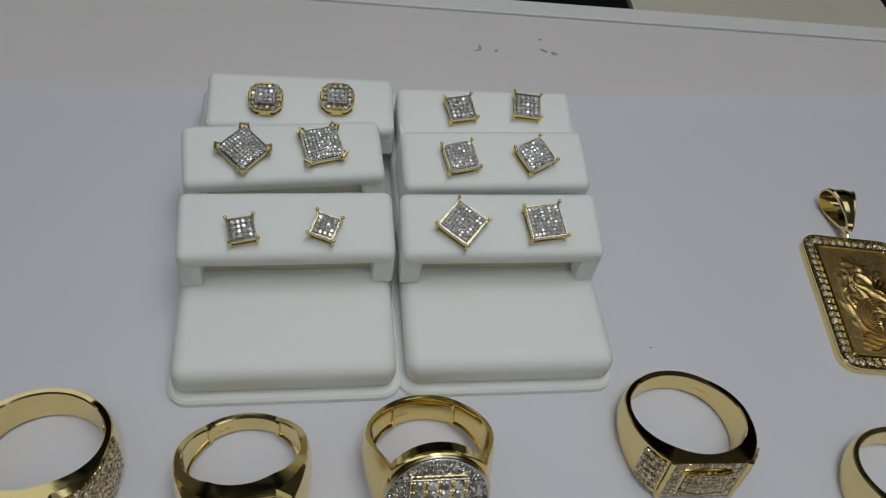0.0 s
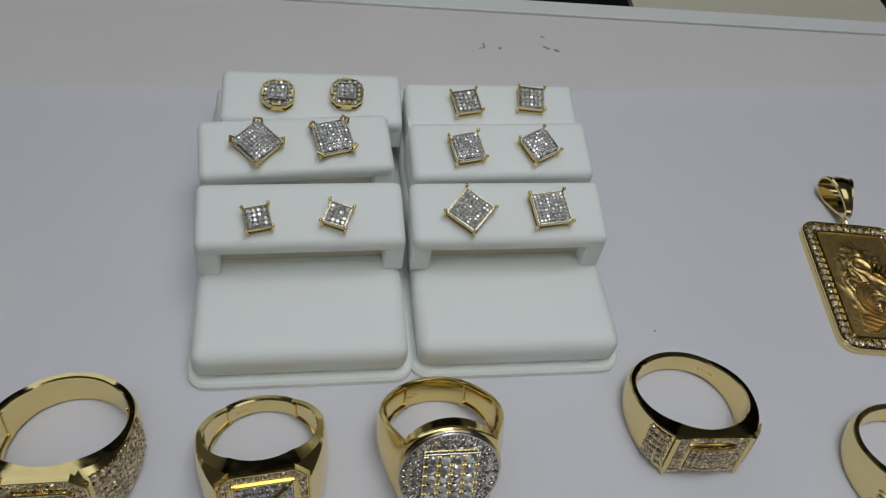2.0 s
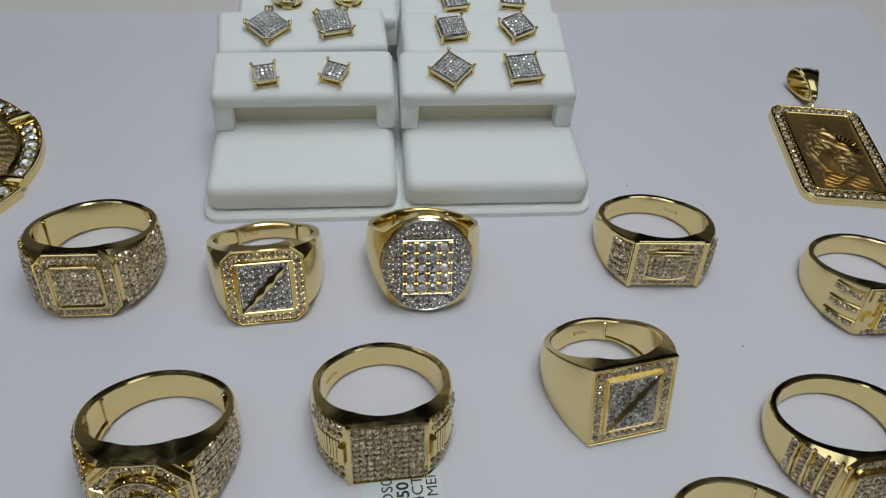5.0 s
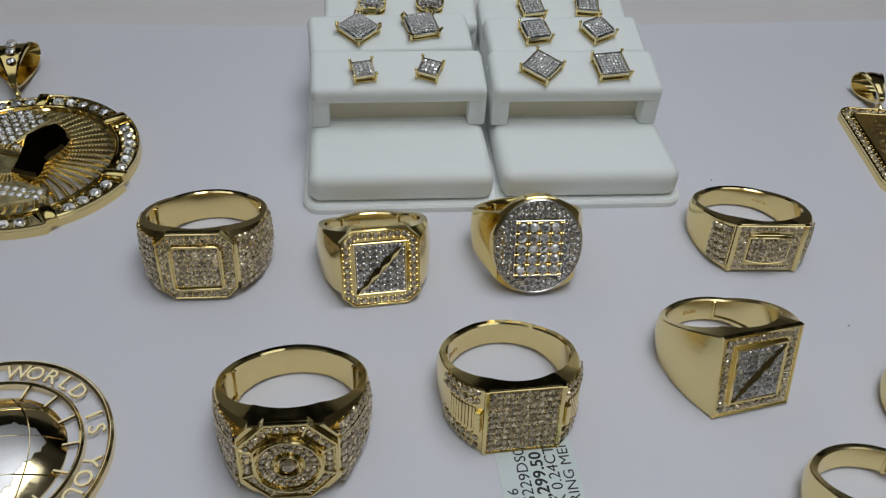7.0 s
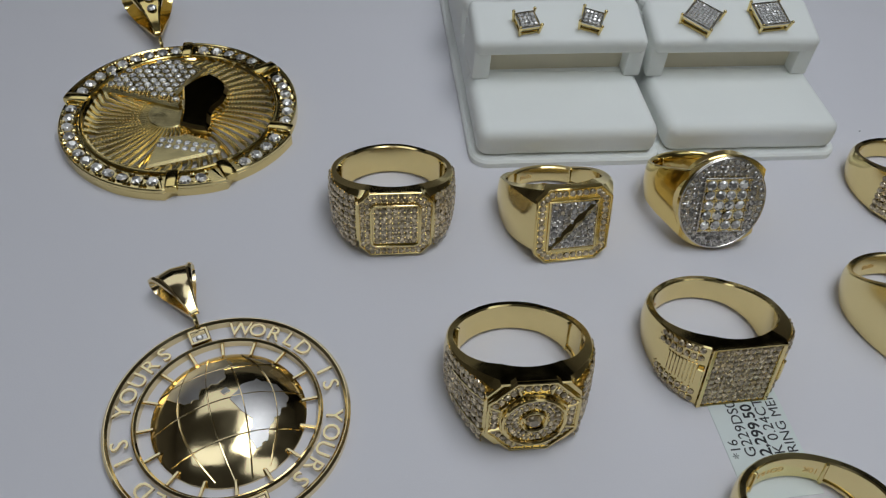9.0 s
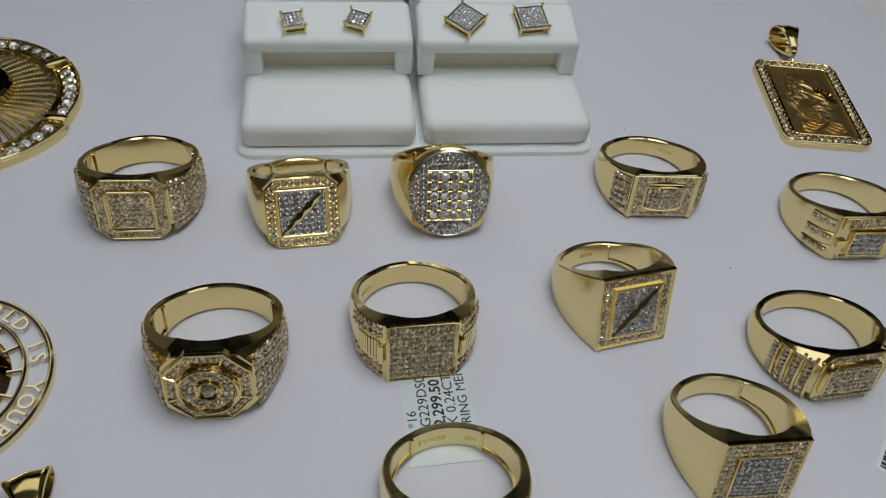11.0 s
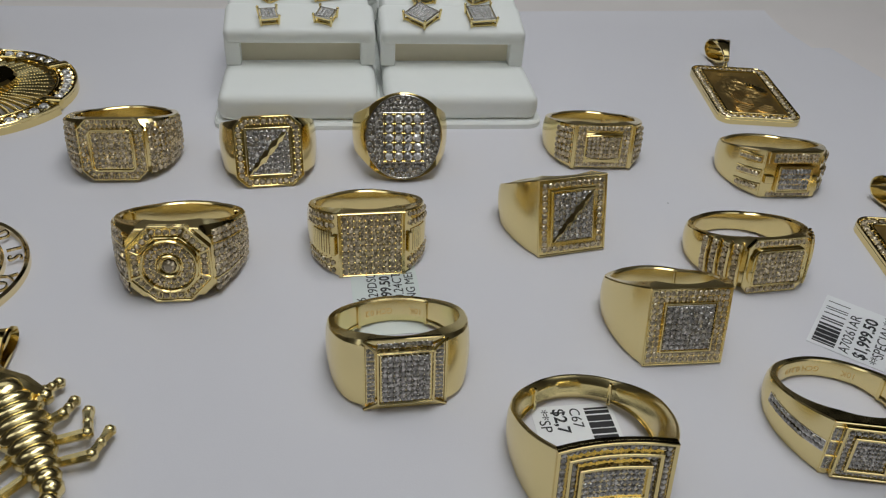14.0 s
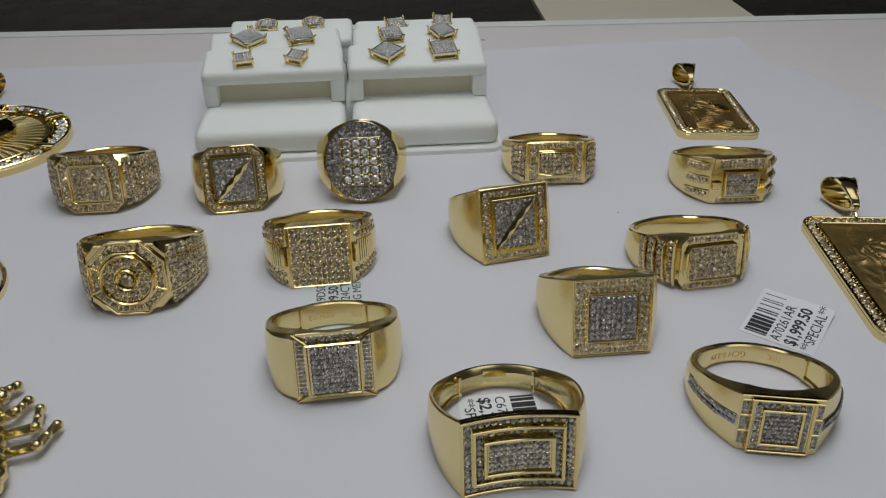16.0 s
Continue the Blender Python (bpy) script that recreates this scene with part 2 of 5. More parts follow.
def frame_bar(bm, m, pts, width, z0, z1, bev=0.1, lift=None):
    """A raised border that runs round an outline."""
    inner = inset(pts, width)
    loops = [(pts, z0), (pts, z1 - bev), (inset(pts, bev), z1), (inset(pts, width - bev), z1), (inner, z1 - bev), (inner, z0)]
    rings = [[bm.verts.new(m @ Vector((x, y, z + (lift(x, y) if lift else 0)))) for x, y in q] for q, z in loops]
    n = len(pts)
    for k in range(len(rings)):
        a, b = rings[k], rings[(k + 1) % len(rings)]
        for i in range(n):
            bm.faces.new((a[i], a[(i + 1) % n], b[(i + 1) % n], b[i]))
    return bm


def tube(bm, pts, r, n=8, closed=False, m=Matrix()):
    """A round bar along a line; r may be one radius or one for each point."""
    pts = [Vector(p) for p in pts]
    rings = []
    for i, p in enumerate(pts):
        a = pts[i - 1] if i or closed else p
        b = pts[(i + 1) % len(pts)] if closed or i < len(pts) - 1 else p
        d = (b - a).normalized()
        up = Vector((0, 0, 1)) if abs(d.z) < 0.9 else Vector((0, 1, 0))
        s = d.cross(up).normalized()
        t = s.cross(d)
        rr = r[i] if isinstance(r, (list, tuple)) else r
        rings.append([bm.verts.new(m @ (p + rr * (math.cos(2 * math.pi * k / n) * s + math.sin(2 * math.pi * k / n) * t))) for k in range(n)])
    for i in range(len(rings) if closed else len(rings) - 1):
        a, b = rings[i], rings[(i + 1) % len(rings)]
        for k in range(n):
            bm.faces.new((a[k], a[(k + 1) % n], b[(k + 1) % n], b[k]))
    if not closed:
        bm.faces.new(rings[0][::-1])
        bm.faces.new(rings[-1])
    return bm


def ball(bm, m, u=12, v=8):
    bmesh.ops.create_uvsphere(bm, u_segments=u, v_segments=v, radius=1.0, matrix=m)
    return bm


def soft_box(bm, m, sx, sy, sz, bev, seg=3):
    """A box with rounded edges, standing on its origin."""
    made = bmesh.ops.create_cube(bm, size=1.0, matrix=m @ T(0, 0, sz / 2) @ Matrix.Diagonal((sx, sy, sz, 1)))
    edges = list({e for v in made["verts"] for e in v.link_edges})
    if bev:
        bmesh.ops.bevel(bm, geom=edges, offset=bev, segments=seg, profile=0.5, affect="EDGES")
    return bm


def lettering(text, height, m, mat, parent, name="lettering", bold=0.0, bend=None, depth=0.05, align="CENTER"):
    """Words in the built-in font as a mesh; height is that of a capital, in millimetres."""
    cu = bpy.data.curves.new(name, "FONT")
    cu.body, cu.size, cu.extrude, cu.offset, cu.resolution_u = text, height / 0.7, depth, bold, 3
    cu.align_x, cu.align_y = align, "CENTER"
    tmp = bpy.data.objects.new(name, cu)
    scene.collection.objects.link(tmp)
    bpy.context.view_layer.update()
    me = bpy.data.meshes.new_from_object(tmp.evaluated_get(bpy.context.evaluated_depsgraph_get()))
    bpy.data.objects.remove(tmp)
    for v in me.vertices:
        p = m @ v.co
        v.co = (bend(p) if bend else p) * MM
    me.materials.clear()
    me.materials.append(mat)
    ob = new(name, me)
    ob.parent = parent
    return ob


# ---------- the setting ----------
def slab(name, outline, z0, z1, mat, bev=0.2):
    """A flat piece of the setting; outline in millimetres."""
    return tagged(part(name, prism(bmesh.new(), Matrix(), outline, z0, z1, bev), mat), kind="structure")


def box_of(x0, y0, x1, y1):
    return [(x0, y0), (x1, y0), (x1, y1), (x0, y1)]


slab("counter_top", box_of(-900, -420, 900, 125), -30, -0.6, COUNTER)
slab("counter_trim", box_of(-900, 125.4, 900, 132), -30, -0.1, TRIM)
slab("counter_front", box_of(-900, -400, 900, 120), -920, -31, WALL)
slab("black_panel", box_of(-900, 132.6, 75, 420), -30, -1.2, BLACK)
slab("beige_panel", box_of(76, 132.6, 166, 420), -30, -0.8, BEIGE)
slab("black_panel", box_of(167, 132.6, 900, 420), -30, -1.2, BLACK)
# assumed room, out of view: closes the place for bounced light and reflections
slab("floor", box_of(-2600, -2600, 2600, 2600), -960, -930, CARPET)
slab("ceiling", box_of(-2600, -2600, 2600, 1950), 1750, 1790, CEILING)
# unseen dark ceiling strip, added with the dark upper wall to blacken the ring rims
slab("dark_reflected_ceiling", box_of(-2600, 1951, 2600, 2600), 1735, 1790, REFLECTED_DARK)
# unseen lower wall, kept pale to brighten reflections in the gold
slab("wall_north", box_of(-2600, 2600, 2600, 2700), -930, 900, REFLECTED_PALE)
slab("dark_reflected_wall", box_of(-2600, 2600, 2600, 2700), 901, 1750, REFLECTED_DARK)
slab("wall_south", box_of(-2600, -2700, 2600, -2600), -930, 1750, WALL)
slab("wall_east", box_of(2600, -2600, 2700, 2600), -930, 1750, WALL)
slab("wall_west", box_of(-2700, -2600, -2600, 2600), -930, 1750, WALL)

# the two sheets of paper under the jewellery
def far_edge(x):
    """Where the sheet ends towards the back of the counter."""
    for (x0, y0), (x1, y1) in (((-330, 70), (-126, 78.5)), ((-126, 78.5), (53, 86)), ((53, 86), (172, 96.5))):
        if x <= x1:
            return y0 + (y1 - y0) * (x - x0) / (x1 - x0)
    return y1


def curled_sheet():
    bm = bmesh.new()
    steps = [0.0, 0.3, 0.6, 0.8, 0.9] + [0.94 + 0.06 * i / 12 for i in range(13)]
    rows = []
    for v in steps:
        row = []
        for i in range(41):
            x = -330 + 500 * i / 40
            y = -330 + v * (far_edge(x) + 330)
            side = 172 - 10 * (y + 330) / 290 if y < -40 else 162 - 18.5 * (y + 40) / 135.5
            x = -330 + (side + 330) * i / 40
            off = far_edge(x) - y
            row.append(bm.verts.new((x, y, 1.5 * max(0.0, 1 - off / 15) ** 2)))
        rows.append(row)
    for p, q in zip(rows, rows[1:]):
        for i in range(40):
            bm.faces.new((p[i], p[i + 1], q[i + 1], q[i]))
    made = bmesh.ops.extrude_face_region(bm, geom=list(bm.faces))
    bmesh.ops.translate(bm, vec=(0, 0, -0.25), verts=[v for v in made["geom"] if isinstance(v, bmesh.types.BMVert)])
    return bm


sheet = tagged(part("paper_sheet", curled_sheet(), PAPER), "plain white paper sheet under the jewellery, far edge curling up", "paper")
under = tagged(part("paper_sheet", prism(bmesh.new(), Matrix(), [(-200, -330), (196, -330), (172, -20), (155, 66), (-200, 52)], -0.58, -0.32, 0.05), PAPER),
               "plain white paper sheet lying beneath another sheet", "paper")


# smudges on the counter and specks on the paper
def fleck(name, x, y, w, h, rot, mat, z, label):
    pts = [(w / 2 * math.cos(a) * rng.uniform(0.6, 1.1), h / 2 * math.sin(a) * rng.uniform(0.6, 1.1)) for a in [2 * math.pi * i / 9 for i in range(9)]]
    ob = part(name, prism(bmesh.new(), T(x, y, z) @ R(rot, "Z"), pts, 0.0, 0.06, 0.02), mat)
    return tagged(ob, label, "mark")


for x, y, w, h, rot in ((25.6, 108.5, 1.0, 3.6, 0), (24.6, 107.2, 1.8, 0.7, 20), (30.2, 107.6, 1.6, 1.2, 60), (44.2, 108.9, 3.4, 1.0, -35), (46.8, 108.0, 2.6, 1.6, -30), (43.6, 114.0, 1.6, 0.9, -20)):
    fleck("smudge", x, y, w, h, rot, SMUDGE, -0.6, "grey scuff mark on the pale counter")
for x, y in ((52.6, 11.5), (65.5, -34.9)):
    fleck("speck", x, y, 0.5, 0.4, 0, INK, 0.0, "tiny dark speck on the white paper")


# ---------- earring stands ----------
SW = 40.9          # width of a stand
LEFT_PADS = ((18.4, 15.0), (37.8, 14.6), (54.2, 13.4))
PW = 39.6          # width of a pad
RIGHT_PADS = ((18.2, 15.0), (36.2, 14.8), (51.6, 12.8))


def pad_matrix(y, z, dx, rot):
    """The sloping top of one step: its origin is the middle of its front lower edge."""
    return T(SW / 2 + dx, y, z) @ R(rot, "Z") @ R(14, "X")


def earring_stand(m, label, pads, shifts):
    ob = thing("earring_stand", m, label, "earring stand", "earring stands")
    bm = bmesh.new()
    prism(bm, Matrix(), [(x + SW / 2, y + 37.5) for x, y in round_rect(SW + 1.8, 79, 4.0)], 0.0, 1.7, 0.5)
    part("flange", bm, PLASTIC, ob)
    bm = bmesh.new()
    soft_box(bm, T(SW / 2, 11.4, 1.4), SW - 0.8, 24, 7.2, 2.6, 5)
    part("front_step", bm, PLASTIC, ob)
    bm = bmesh.new()
    soft_box(bm, T(SW / 2, 48, 1.4), SW - 1.4, 54, 7.6, 1.6, 3)
    part("body", bm, PLASTIC, ob)
    for (y, h), (dx, rot) in zip(pads, shifts):
        pm = pad_matrix(y, h, dx, rot)
        bm = bmesh.new()
        soft_box(bm, pm @ T(0, 7.0, -0.7), PW, 14.0, 4.3, 1.7, 5)
        # side walls that carry the pad
        flat = T(SW / 2 + dx, y, 8.6) @ R(rot, "Z")
        for s in (-1, 1):
            soft_box(bm, flat @ T(s * (PW / 2 - 2.05), 7.2, 0), 4.0, 13.8, 8.2, 0.55, 2)
        pad = part("pad", bm, PLASTIC, ob)
        bm = bmesh.new()
        soft_box(bm, flat @ T(0, 4.2, 0), SW - 6.6, 0.8, 8.4, 0)
        part("slot_back", bm, SLOT, pad, "grey card behind the slot")
    return ob


LEFT_SHIFTS = ((0.4, 0.9), (-0.2, 4.2), (2.6, -1.2))
RIGHT_SHIFTS = ((-0.75, 0.5), (0.7, 1.6), (1.1, 0.2))
LEFT = place_mm(-41.1, -0.6, 0, 2.6)
RIGHT = place_mm(0.8, 1.6, 0, 2.4)
earring_stand(LEFT, "white plastic earring stand with three stepped pads", LEFT_PADS, LEFT_SHIFTS)
earring_stand(RIGHT, "white plastic earring stand with three even stepped pads", RIGHT_PADS, RIGHT_SHIFTS)


def bumped(w, h, k):
    """A gentle dome over a plate."""
    return lambda x, y: k * max(0.0, 1 - (2 * x / w) ** 2) * max(0.0, 1 - (2 * y / h) ** 2)


def stud(at, size, kind, label, group, pitch, metal=SILVER):
    """A stud earring on its pad; at is the pose of its foot in metres."""
    ob = thing("stud_earring", at, label, "earring", group)
    h = 2.3 if kind != "dome" else 2.0
    outline = {"square": rect(size, size), "cushion": round_rect(size, size, size * 0.2), "dome": rect(size, size, size * 0.12), "octagon": rect(size, size, size * 0.2)}[kind]
    if kind == "cushion":
        outline = [(x * (1 + 0.06 * math.cos(2 * math.atan2(y, x)) ** 2), y * (1 + 0.06 * math.cos(2 * math.atan2(y, x)) ** 2)) for x, y in outline]
    # open gallery: a lower rim, an upper rim and the prongs between
    bm = bmesh.new()
    frame_bar(bm, Matrix(), inset(outline, 0.12), 0.5, 0.15, 0.65, 0.08)
    part("lower_rim", bm, GOLD_RICH, ob)
    bm = bmesh.new()
    prism(bm, Matrix(), outline, h - 0.75, h - 0.1, 0.12)
    part("tray", bm, GOLD, ob)
    bm = bmesh.new()
    frame_bar(bm, Matrix(), outline, 0.28, h - 0.2, h + 0.12, 0.08)
    part("rim", bm, metal if kind != "octagon" else GOLD, ob)
    stones, beads = Geo(), Geo(40)
    w = size - 0.9
    if kind == "octagon":
        along(stones, beads, Matrix(), inset(outline, 0.75), 1.0, h)
        pave(stones, beads, Matrix(), size * 0.46, size * 0.46, 0.9, h + 0.5)
        bm = bmesh.new()
        prism(bm, Matrix(), rect(size * 0.54, size * 0.54), h - 0.2, h + 0.45, 0.1)
        frame_bar(bm, Matrix(), rect(size * 0.6, size * 0.6), 0.3, h - 0.2, h + 0.7, 0.08)
        part("centre_box", bm, metal, ob)
        bm = bmesh.new()
        for a in (0, 90, 180, 270):
            soft_box(bm, R(a, "Z") @ T(0, -size / 2 + 0.2, h - 1.6), size * 0.34, 0.8, 1.9, 0.15, 1)
        part("bridge", bm, GOLD_RICH, ob)
    else:
        lift = bumped(size, size, size * 0.10) if kind == "dome" else (bumped(size, size, size * 0.05) if kind == "cushion" else None)
        if lift:
            bm = bmesh.new()
            n = 10
            grid = [[bm.verts.new((w * (i / n - 0.5), w * (j / n - 0.5), h - 0.05 + lift(w * (i / n - 0.5), w * (j / n - 0.5)))) for i in range(n + 1)] for j in range(n + 1)]
            for j in range(n):
                for i in range(n):
                    bm.faces.new((grid[j][i], grid[j][i + 1], grid[j + 1][i + 1], grid[j + 1][i]))
            part("dome", bm, metal, ob, "domed white gold plate")
        pave(stones, beads, Matrix(), w, w, pitch, h - 0.02, lift=lift)
    part("pave_field", stones, STUD_STONE, ob, "small clear stones", kind="stuff")
    part("bead_field", beads, metal, ob, kind="stuff")
    c = size / 2 if kind != "octagon" else size * 0.43
    if kind != "octagon":
        for sx in (-1, 1):
            for sy in (-1, 1):
                bm = bmesh.new()
                if kind == "dome":
                    a = math.atan2(sy, sx)
                    k = c * 0.93
                    d = Vector((-math.sin(a), math.cos(a), 0))
                    o = Vector((sx * k, sy * k, 0))
                    tube(bm, [o - d * 0.9 + Vector((-sx * 0.35, -sy * 0.35, h - 0.3)), o - d * 0.7 + Vector((sx * 0.25, sy * 0.25, h + 0.5)), o + d * 0.7 + Vector((sx * 0.25, sy * 0.25, h + 0.5)), o + d * 0.9 + Vector((-sx * 0.35, -sy * 0.35, h - 0.3))], 0.3, 6)
                    tube(bm, [o + Vector((0, 0, 0.1)), o + Vector((sx * 0.15, sy * 0.15, h + 0.4))], 0.34, 6)
                else:
                    k = c * (1.0 if kind == "square" else 0.98)
                    tube(bm, [(sx * (k - 0.15), sy * (k - 0.15), 0.1), (sx * (k + 0.08), sy * (k + 0.08), h - 0.4), (sx * (k + 0.12), sy * (k + 0.12), h + 0.35)], [0.34, 0.33, 0.33], 8)
                    ball(bm, T(sx * (k + 0.12), sy * (k + 0.12), h + 0.38) @ S(0.42), 8, 6)
                part("prong", bm, GOLD, ob)
    bm = bmesh.new()
    tube(bm, [(0, 0, 0.2), (0, 0, -4.6)], 0.4, 8)
    part("post", bm, GOLD, ob, "thin post through the pad")
    return ob


def on_pad(stand, pads, shifts, k, frac, along_y, rot):
    pm = pad_matrix(*pads[k], *shifts[k])
    m = stand.copy()
    local = pm @ T((frac - 0.5) * PW, along_y, 3.6) @ R(rot, "Z")
    local.translation = local.translation * MM
    return m @ local


PAIRS = (
    (LEFT, LEFT_PADS, LEFT_SHIFTS, 0, 4.7, "square", 0.95, "small square stud earring with clear stones and gold prongs", "small square studs", ((0.298, 10, 5.0), (0.672, -22, 5.3))),
    (LEFT, LEFT_PADS, LEFT_SHIFTS, 1, 7.5, "dome", 0.75, "domed square stud earring paved with clear stones, four claws", "domed square studs", ((0.302, 40, 6.7), (0.688, 10, 7.0))),
    (LEFT, LEFT_PADS, LEFT_SHIFTS, 2, 6.8, "octagon", 0.9, "cut-corner stud earring with raised stone centre", "cut-corner studs", ((0.314, -3, 6.0), (0.690, -2, 6.7))),
    (RIGHT, RIGHT_PADS, RIGHT_SHIFTS, 0, 7.0, "square", 0.8, "large square stud earring paved with clear stones, gold prongs", "large square studs", ((0.287, -41, 6.2), (0.696, 7, 6.4))),
    (RIGHT, RIGHT_PADS, RIGHT_SHIFTS, 1, 6.4, "cushion", 0.75, "cushion-shaped stud earring paved with clear stones, gold prongs", "cushion studs", ((0.296, 10, 6.1), (0.696, 26, 6.5))),
    (RIGHT, RIGHT_PADS, RIGHT_SHIFTS, 2, 5.8, "square", 0.9, "square stud earring with clear stones and gold gallery", "square studs", ((0.339, 10, 7.1), (0.720, -7, 8.2))),
)
for stand, pads, shifts, k, size, kind, pitch, label, group, spots in PAIRS:
    for frac, rot, deep in spots:
        stud(on_pad(stand, pads, shifts, k, frac, deep, rot), size, kind, label, group, pitch)


# ---------- rings ----------
class Bent:
    """Stands in for a pose on a curved shoulder: x runs along the band, y up, z outwards."""

    def __init__(self, ring, s):
        self.ring, self.s = ring, s

    def __matmul__(self, other):
        if isinstance(other, Vector):
            return self.ring.side_at(self.s, other.x) @ Vector((0, other.y, other.z + self.ring.belly(other.x, other.y)))
        m = other.copy()
        x, y, z = m.translation
        m.translation = (0, y, z + self.ring.belly(x, y))
        return self.ring.side_at(self.s, x) @ m


class Ring:
    """A signet ring lying on its side, its face towards -y. Lengths in millimetres."""

    def __init__(self, x, y, turn, label, b, hb, hs, D, Ro, back, hole, full, swell, drawn, tip=0.0, ch=0.0, metal=GOLD, side=None, dip=0.0, oval=0.0, rim=0.0):
        """Half width b and half height hb of the face, hs of the band at the back; D from the hole's middle to the face, Ro and back the
        band's radius at the sides and behind, hole that of the hole towards the face; full: how far the shoulders bulge; swell: how the band
        grows towards the face; drawn: half width and height that the face's ornament is drawn for; ch: the cut of the corners."""
        self.oval, self.rim, self.back, self.hole, self.Ri, self.full, self.swell = oval, rim, back, hole, Ro - 1.3, full, swell
        self.b, self.hb, self.hs, self.D, self.Ro, self.ch, self.metal, self.dip = b, hb, hs, D, Ro, ch, metal, dip
        cx, cy = x - D * math.sin(radians(turn)), y + D * math.cos(radians(turn))
        self.ob = thing("ring", place_mm(cx, cy, 0, turn), label, "ring", "gold rings on the paper")
        al = math.atan2(hb - hs, D + back) + radians(tip)
        self.m = T(0, 0, max(back * math.sin(al) + hs * math.cos(al), hb * math.cos(al) - D * math.sin(al))) @ Matrix.Rotation(-al, 4, "X")
        # the face's own axes: x to the right, y up, z outwards
        self.face = self.m @ T(0, -D, 0) @ R(90, "X") @ Matrix.Diagonal((b / drawn[0], hb / drawn[1], 1, 1))
        # the plan of one side, from the face's edge round to the back
        self.side = []
        for i in range(17):
            k = i / 16
            self.side.append(Vector(((1 - k) ** 2 * b + (1 - (1 - k) ** 2) * Ro, -D * ((1 - k) ** 2 + 2 * k * (1 - k) * full))))
        for i in range(1, 23):
            a = math.pi / 2 * i / 22
            self.side.append(Vector((Ro * math.cos(a), back * math.sin(a))))
        self.run = [0.0]
        for p, q in zip(self.side, self.side[1:]):
            self.run.append(self.run[-1] + (q - p).length)
        self.slen = self.run[16] * 0.8
        self.band(side or metal)

    def height(self, y):
        end = 0.75 * self.Ro
        t = min(1, max(0, (end - y) / (end + self.D)))
        return self.hs + (self.hb * (math.sqrt(1 - self.oval ** -2) if self.oval else 1.0) - 0.4 * self.ch - self.hs) * t ** self.swell

    def outline(self):
        """Plan point, half height, corner cut and outward direction, all round."""
        pts = []
        if self.oval:
            pts = [(self.b * k / 10, -self.D, self.hb * math.sqrt(1 - (k / 10 / self.oval) ** 2), 0.0, 0.0, -1.0) for k in range(10)]
        for x in () if self.oval else (0, self.b * 0.25, self.b * 0.5, self.b * 0.75, self.b - self.ch):
            if x < self.b - 1e-6 and (not pts or x > pts[-1][0]):
                pts.append((x, -self.D + self.dip * (1 - (x / self.b) ** 2), self.hb - 0.4 * self.ch, 0.0, 0.0, -1.0))
        for p, run in zip(self.side, self.run):
            d = self.side_point(run + 0.01)[1]
            pts.append((p.x, p.y, self.height(p.y), self.ch * max(0.0, 1 - run / 8.5) ** 1.3, d.y, -d.x))
        left = [(-x, y, h, c, -nx, ny) for x, y, h, c, nx, ny in pts[1:-1]][::-1]
        return pts + left

    def band(self, metal):
        bm = bmesh.new()
        rows = []
        for x, y, h, cut, nx, ny in self.outline():
            d = Vector((x, y)).normalized()
            o = Vector((x, y))
            i = d * self.inner(math.atan2(y, x))
            e = d * max(i.length, o.length - self.rim) if self.rim else i
            c = min(0.3, h * 0.2)
            q = 0.22
            w = o - d * q - Vector((nx, ny)) * min(cut, max(0.0, (o.length - e.length - 0.8) * 1.1))
            k = d * (0.42 * min(1.0, max(0.0, (y + self.D) / 3.0)))
            prof = [(e, -h + c), (i - d * 0.08, -h * 0.45), (i - d * 0.08, h * 0.45), (e, h - c), (e + d * q, h - 0.04), (w, h), (o, h - q - cut), (o + k * 0.75, (h - cut) * 0.5), (o + k, 0), (o + k * 0.75, (cut - h) * 0.5), (o, -h + q + cut), (w, -h), (e + d * q, -h + 0.04)]
            rows.append([bm.verts.new(self.m @ Vector((p.x, p.y, z))) for p, z in prof])
        n = len(rows)
        for k in range(n):
            a, b = rows[k], rows[(k + 1) % n]
            for j in range(len(a)):
                bm.faces.new((a[j], b[j], b[(j + 1) % len(a)], a[(j + 1) % len(a)]))
        part("band", bm, metal, self.ob, angle=28)

    def side_point(self, x):
        """Plan point and direction at x along the side."""
        k = 0
        while k < len(self.run) - 2 and self.run[k + 1] < x:
            k += 1
        d = (self.side[k + 1] - self.side[k]).normalized()
        if k and self.run[k + 1] - self.run[k] > 1e-6:
            f = (x - self.run[k]) / (self.run[k + 1] - self.run[k])
            before = (self.side[k] - self.side[k - 1]).normalized()
            d = before.lerp(d, min(1.0, 0.5 + 0.5 * f)).normalized()
        return self.side[k] + (self.side[k + 1] - self.side[k]).normalized() * (x - self.run[k]), d

    def side_at(self, s, x):
        """The outer surface at x along the side: x onwards, y up, z outwards."""
        p, d = self.side_point(x)
        nrm = Vector((s * d.y, -d.x, 0))
        m = Matrix((Vector((s * d.x, d.y, 0)), (0, 0, 1), nrm)).transposed().to_4x4()
        m.translation = (s * p.x, p.y, 0)
        return self.m @ m

    def belly(self, x, y):
        """How far the band swells out at x along the side and y from its middle."""
        p = self.side_point(x)[0]
        return 0.42 * min(1.0, max(0.0, (p.y + self.D) / 3.0)) * max(0.0, 1 - (y / self.height(p.y)) ** 2)

    def shoulder(self, s):
        return Bent(self, s)

    def side_height(self, x):
        return self.height(self.side_point(x)[0].y)

    shoulder_height = side_height

    def inner(self, a):
        """The radius of the hole in the direction a."""
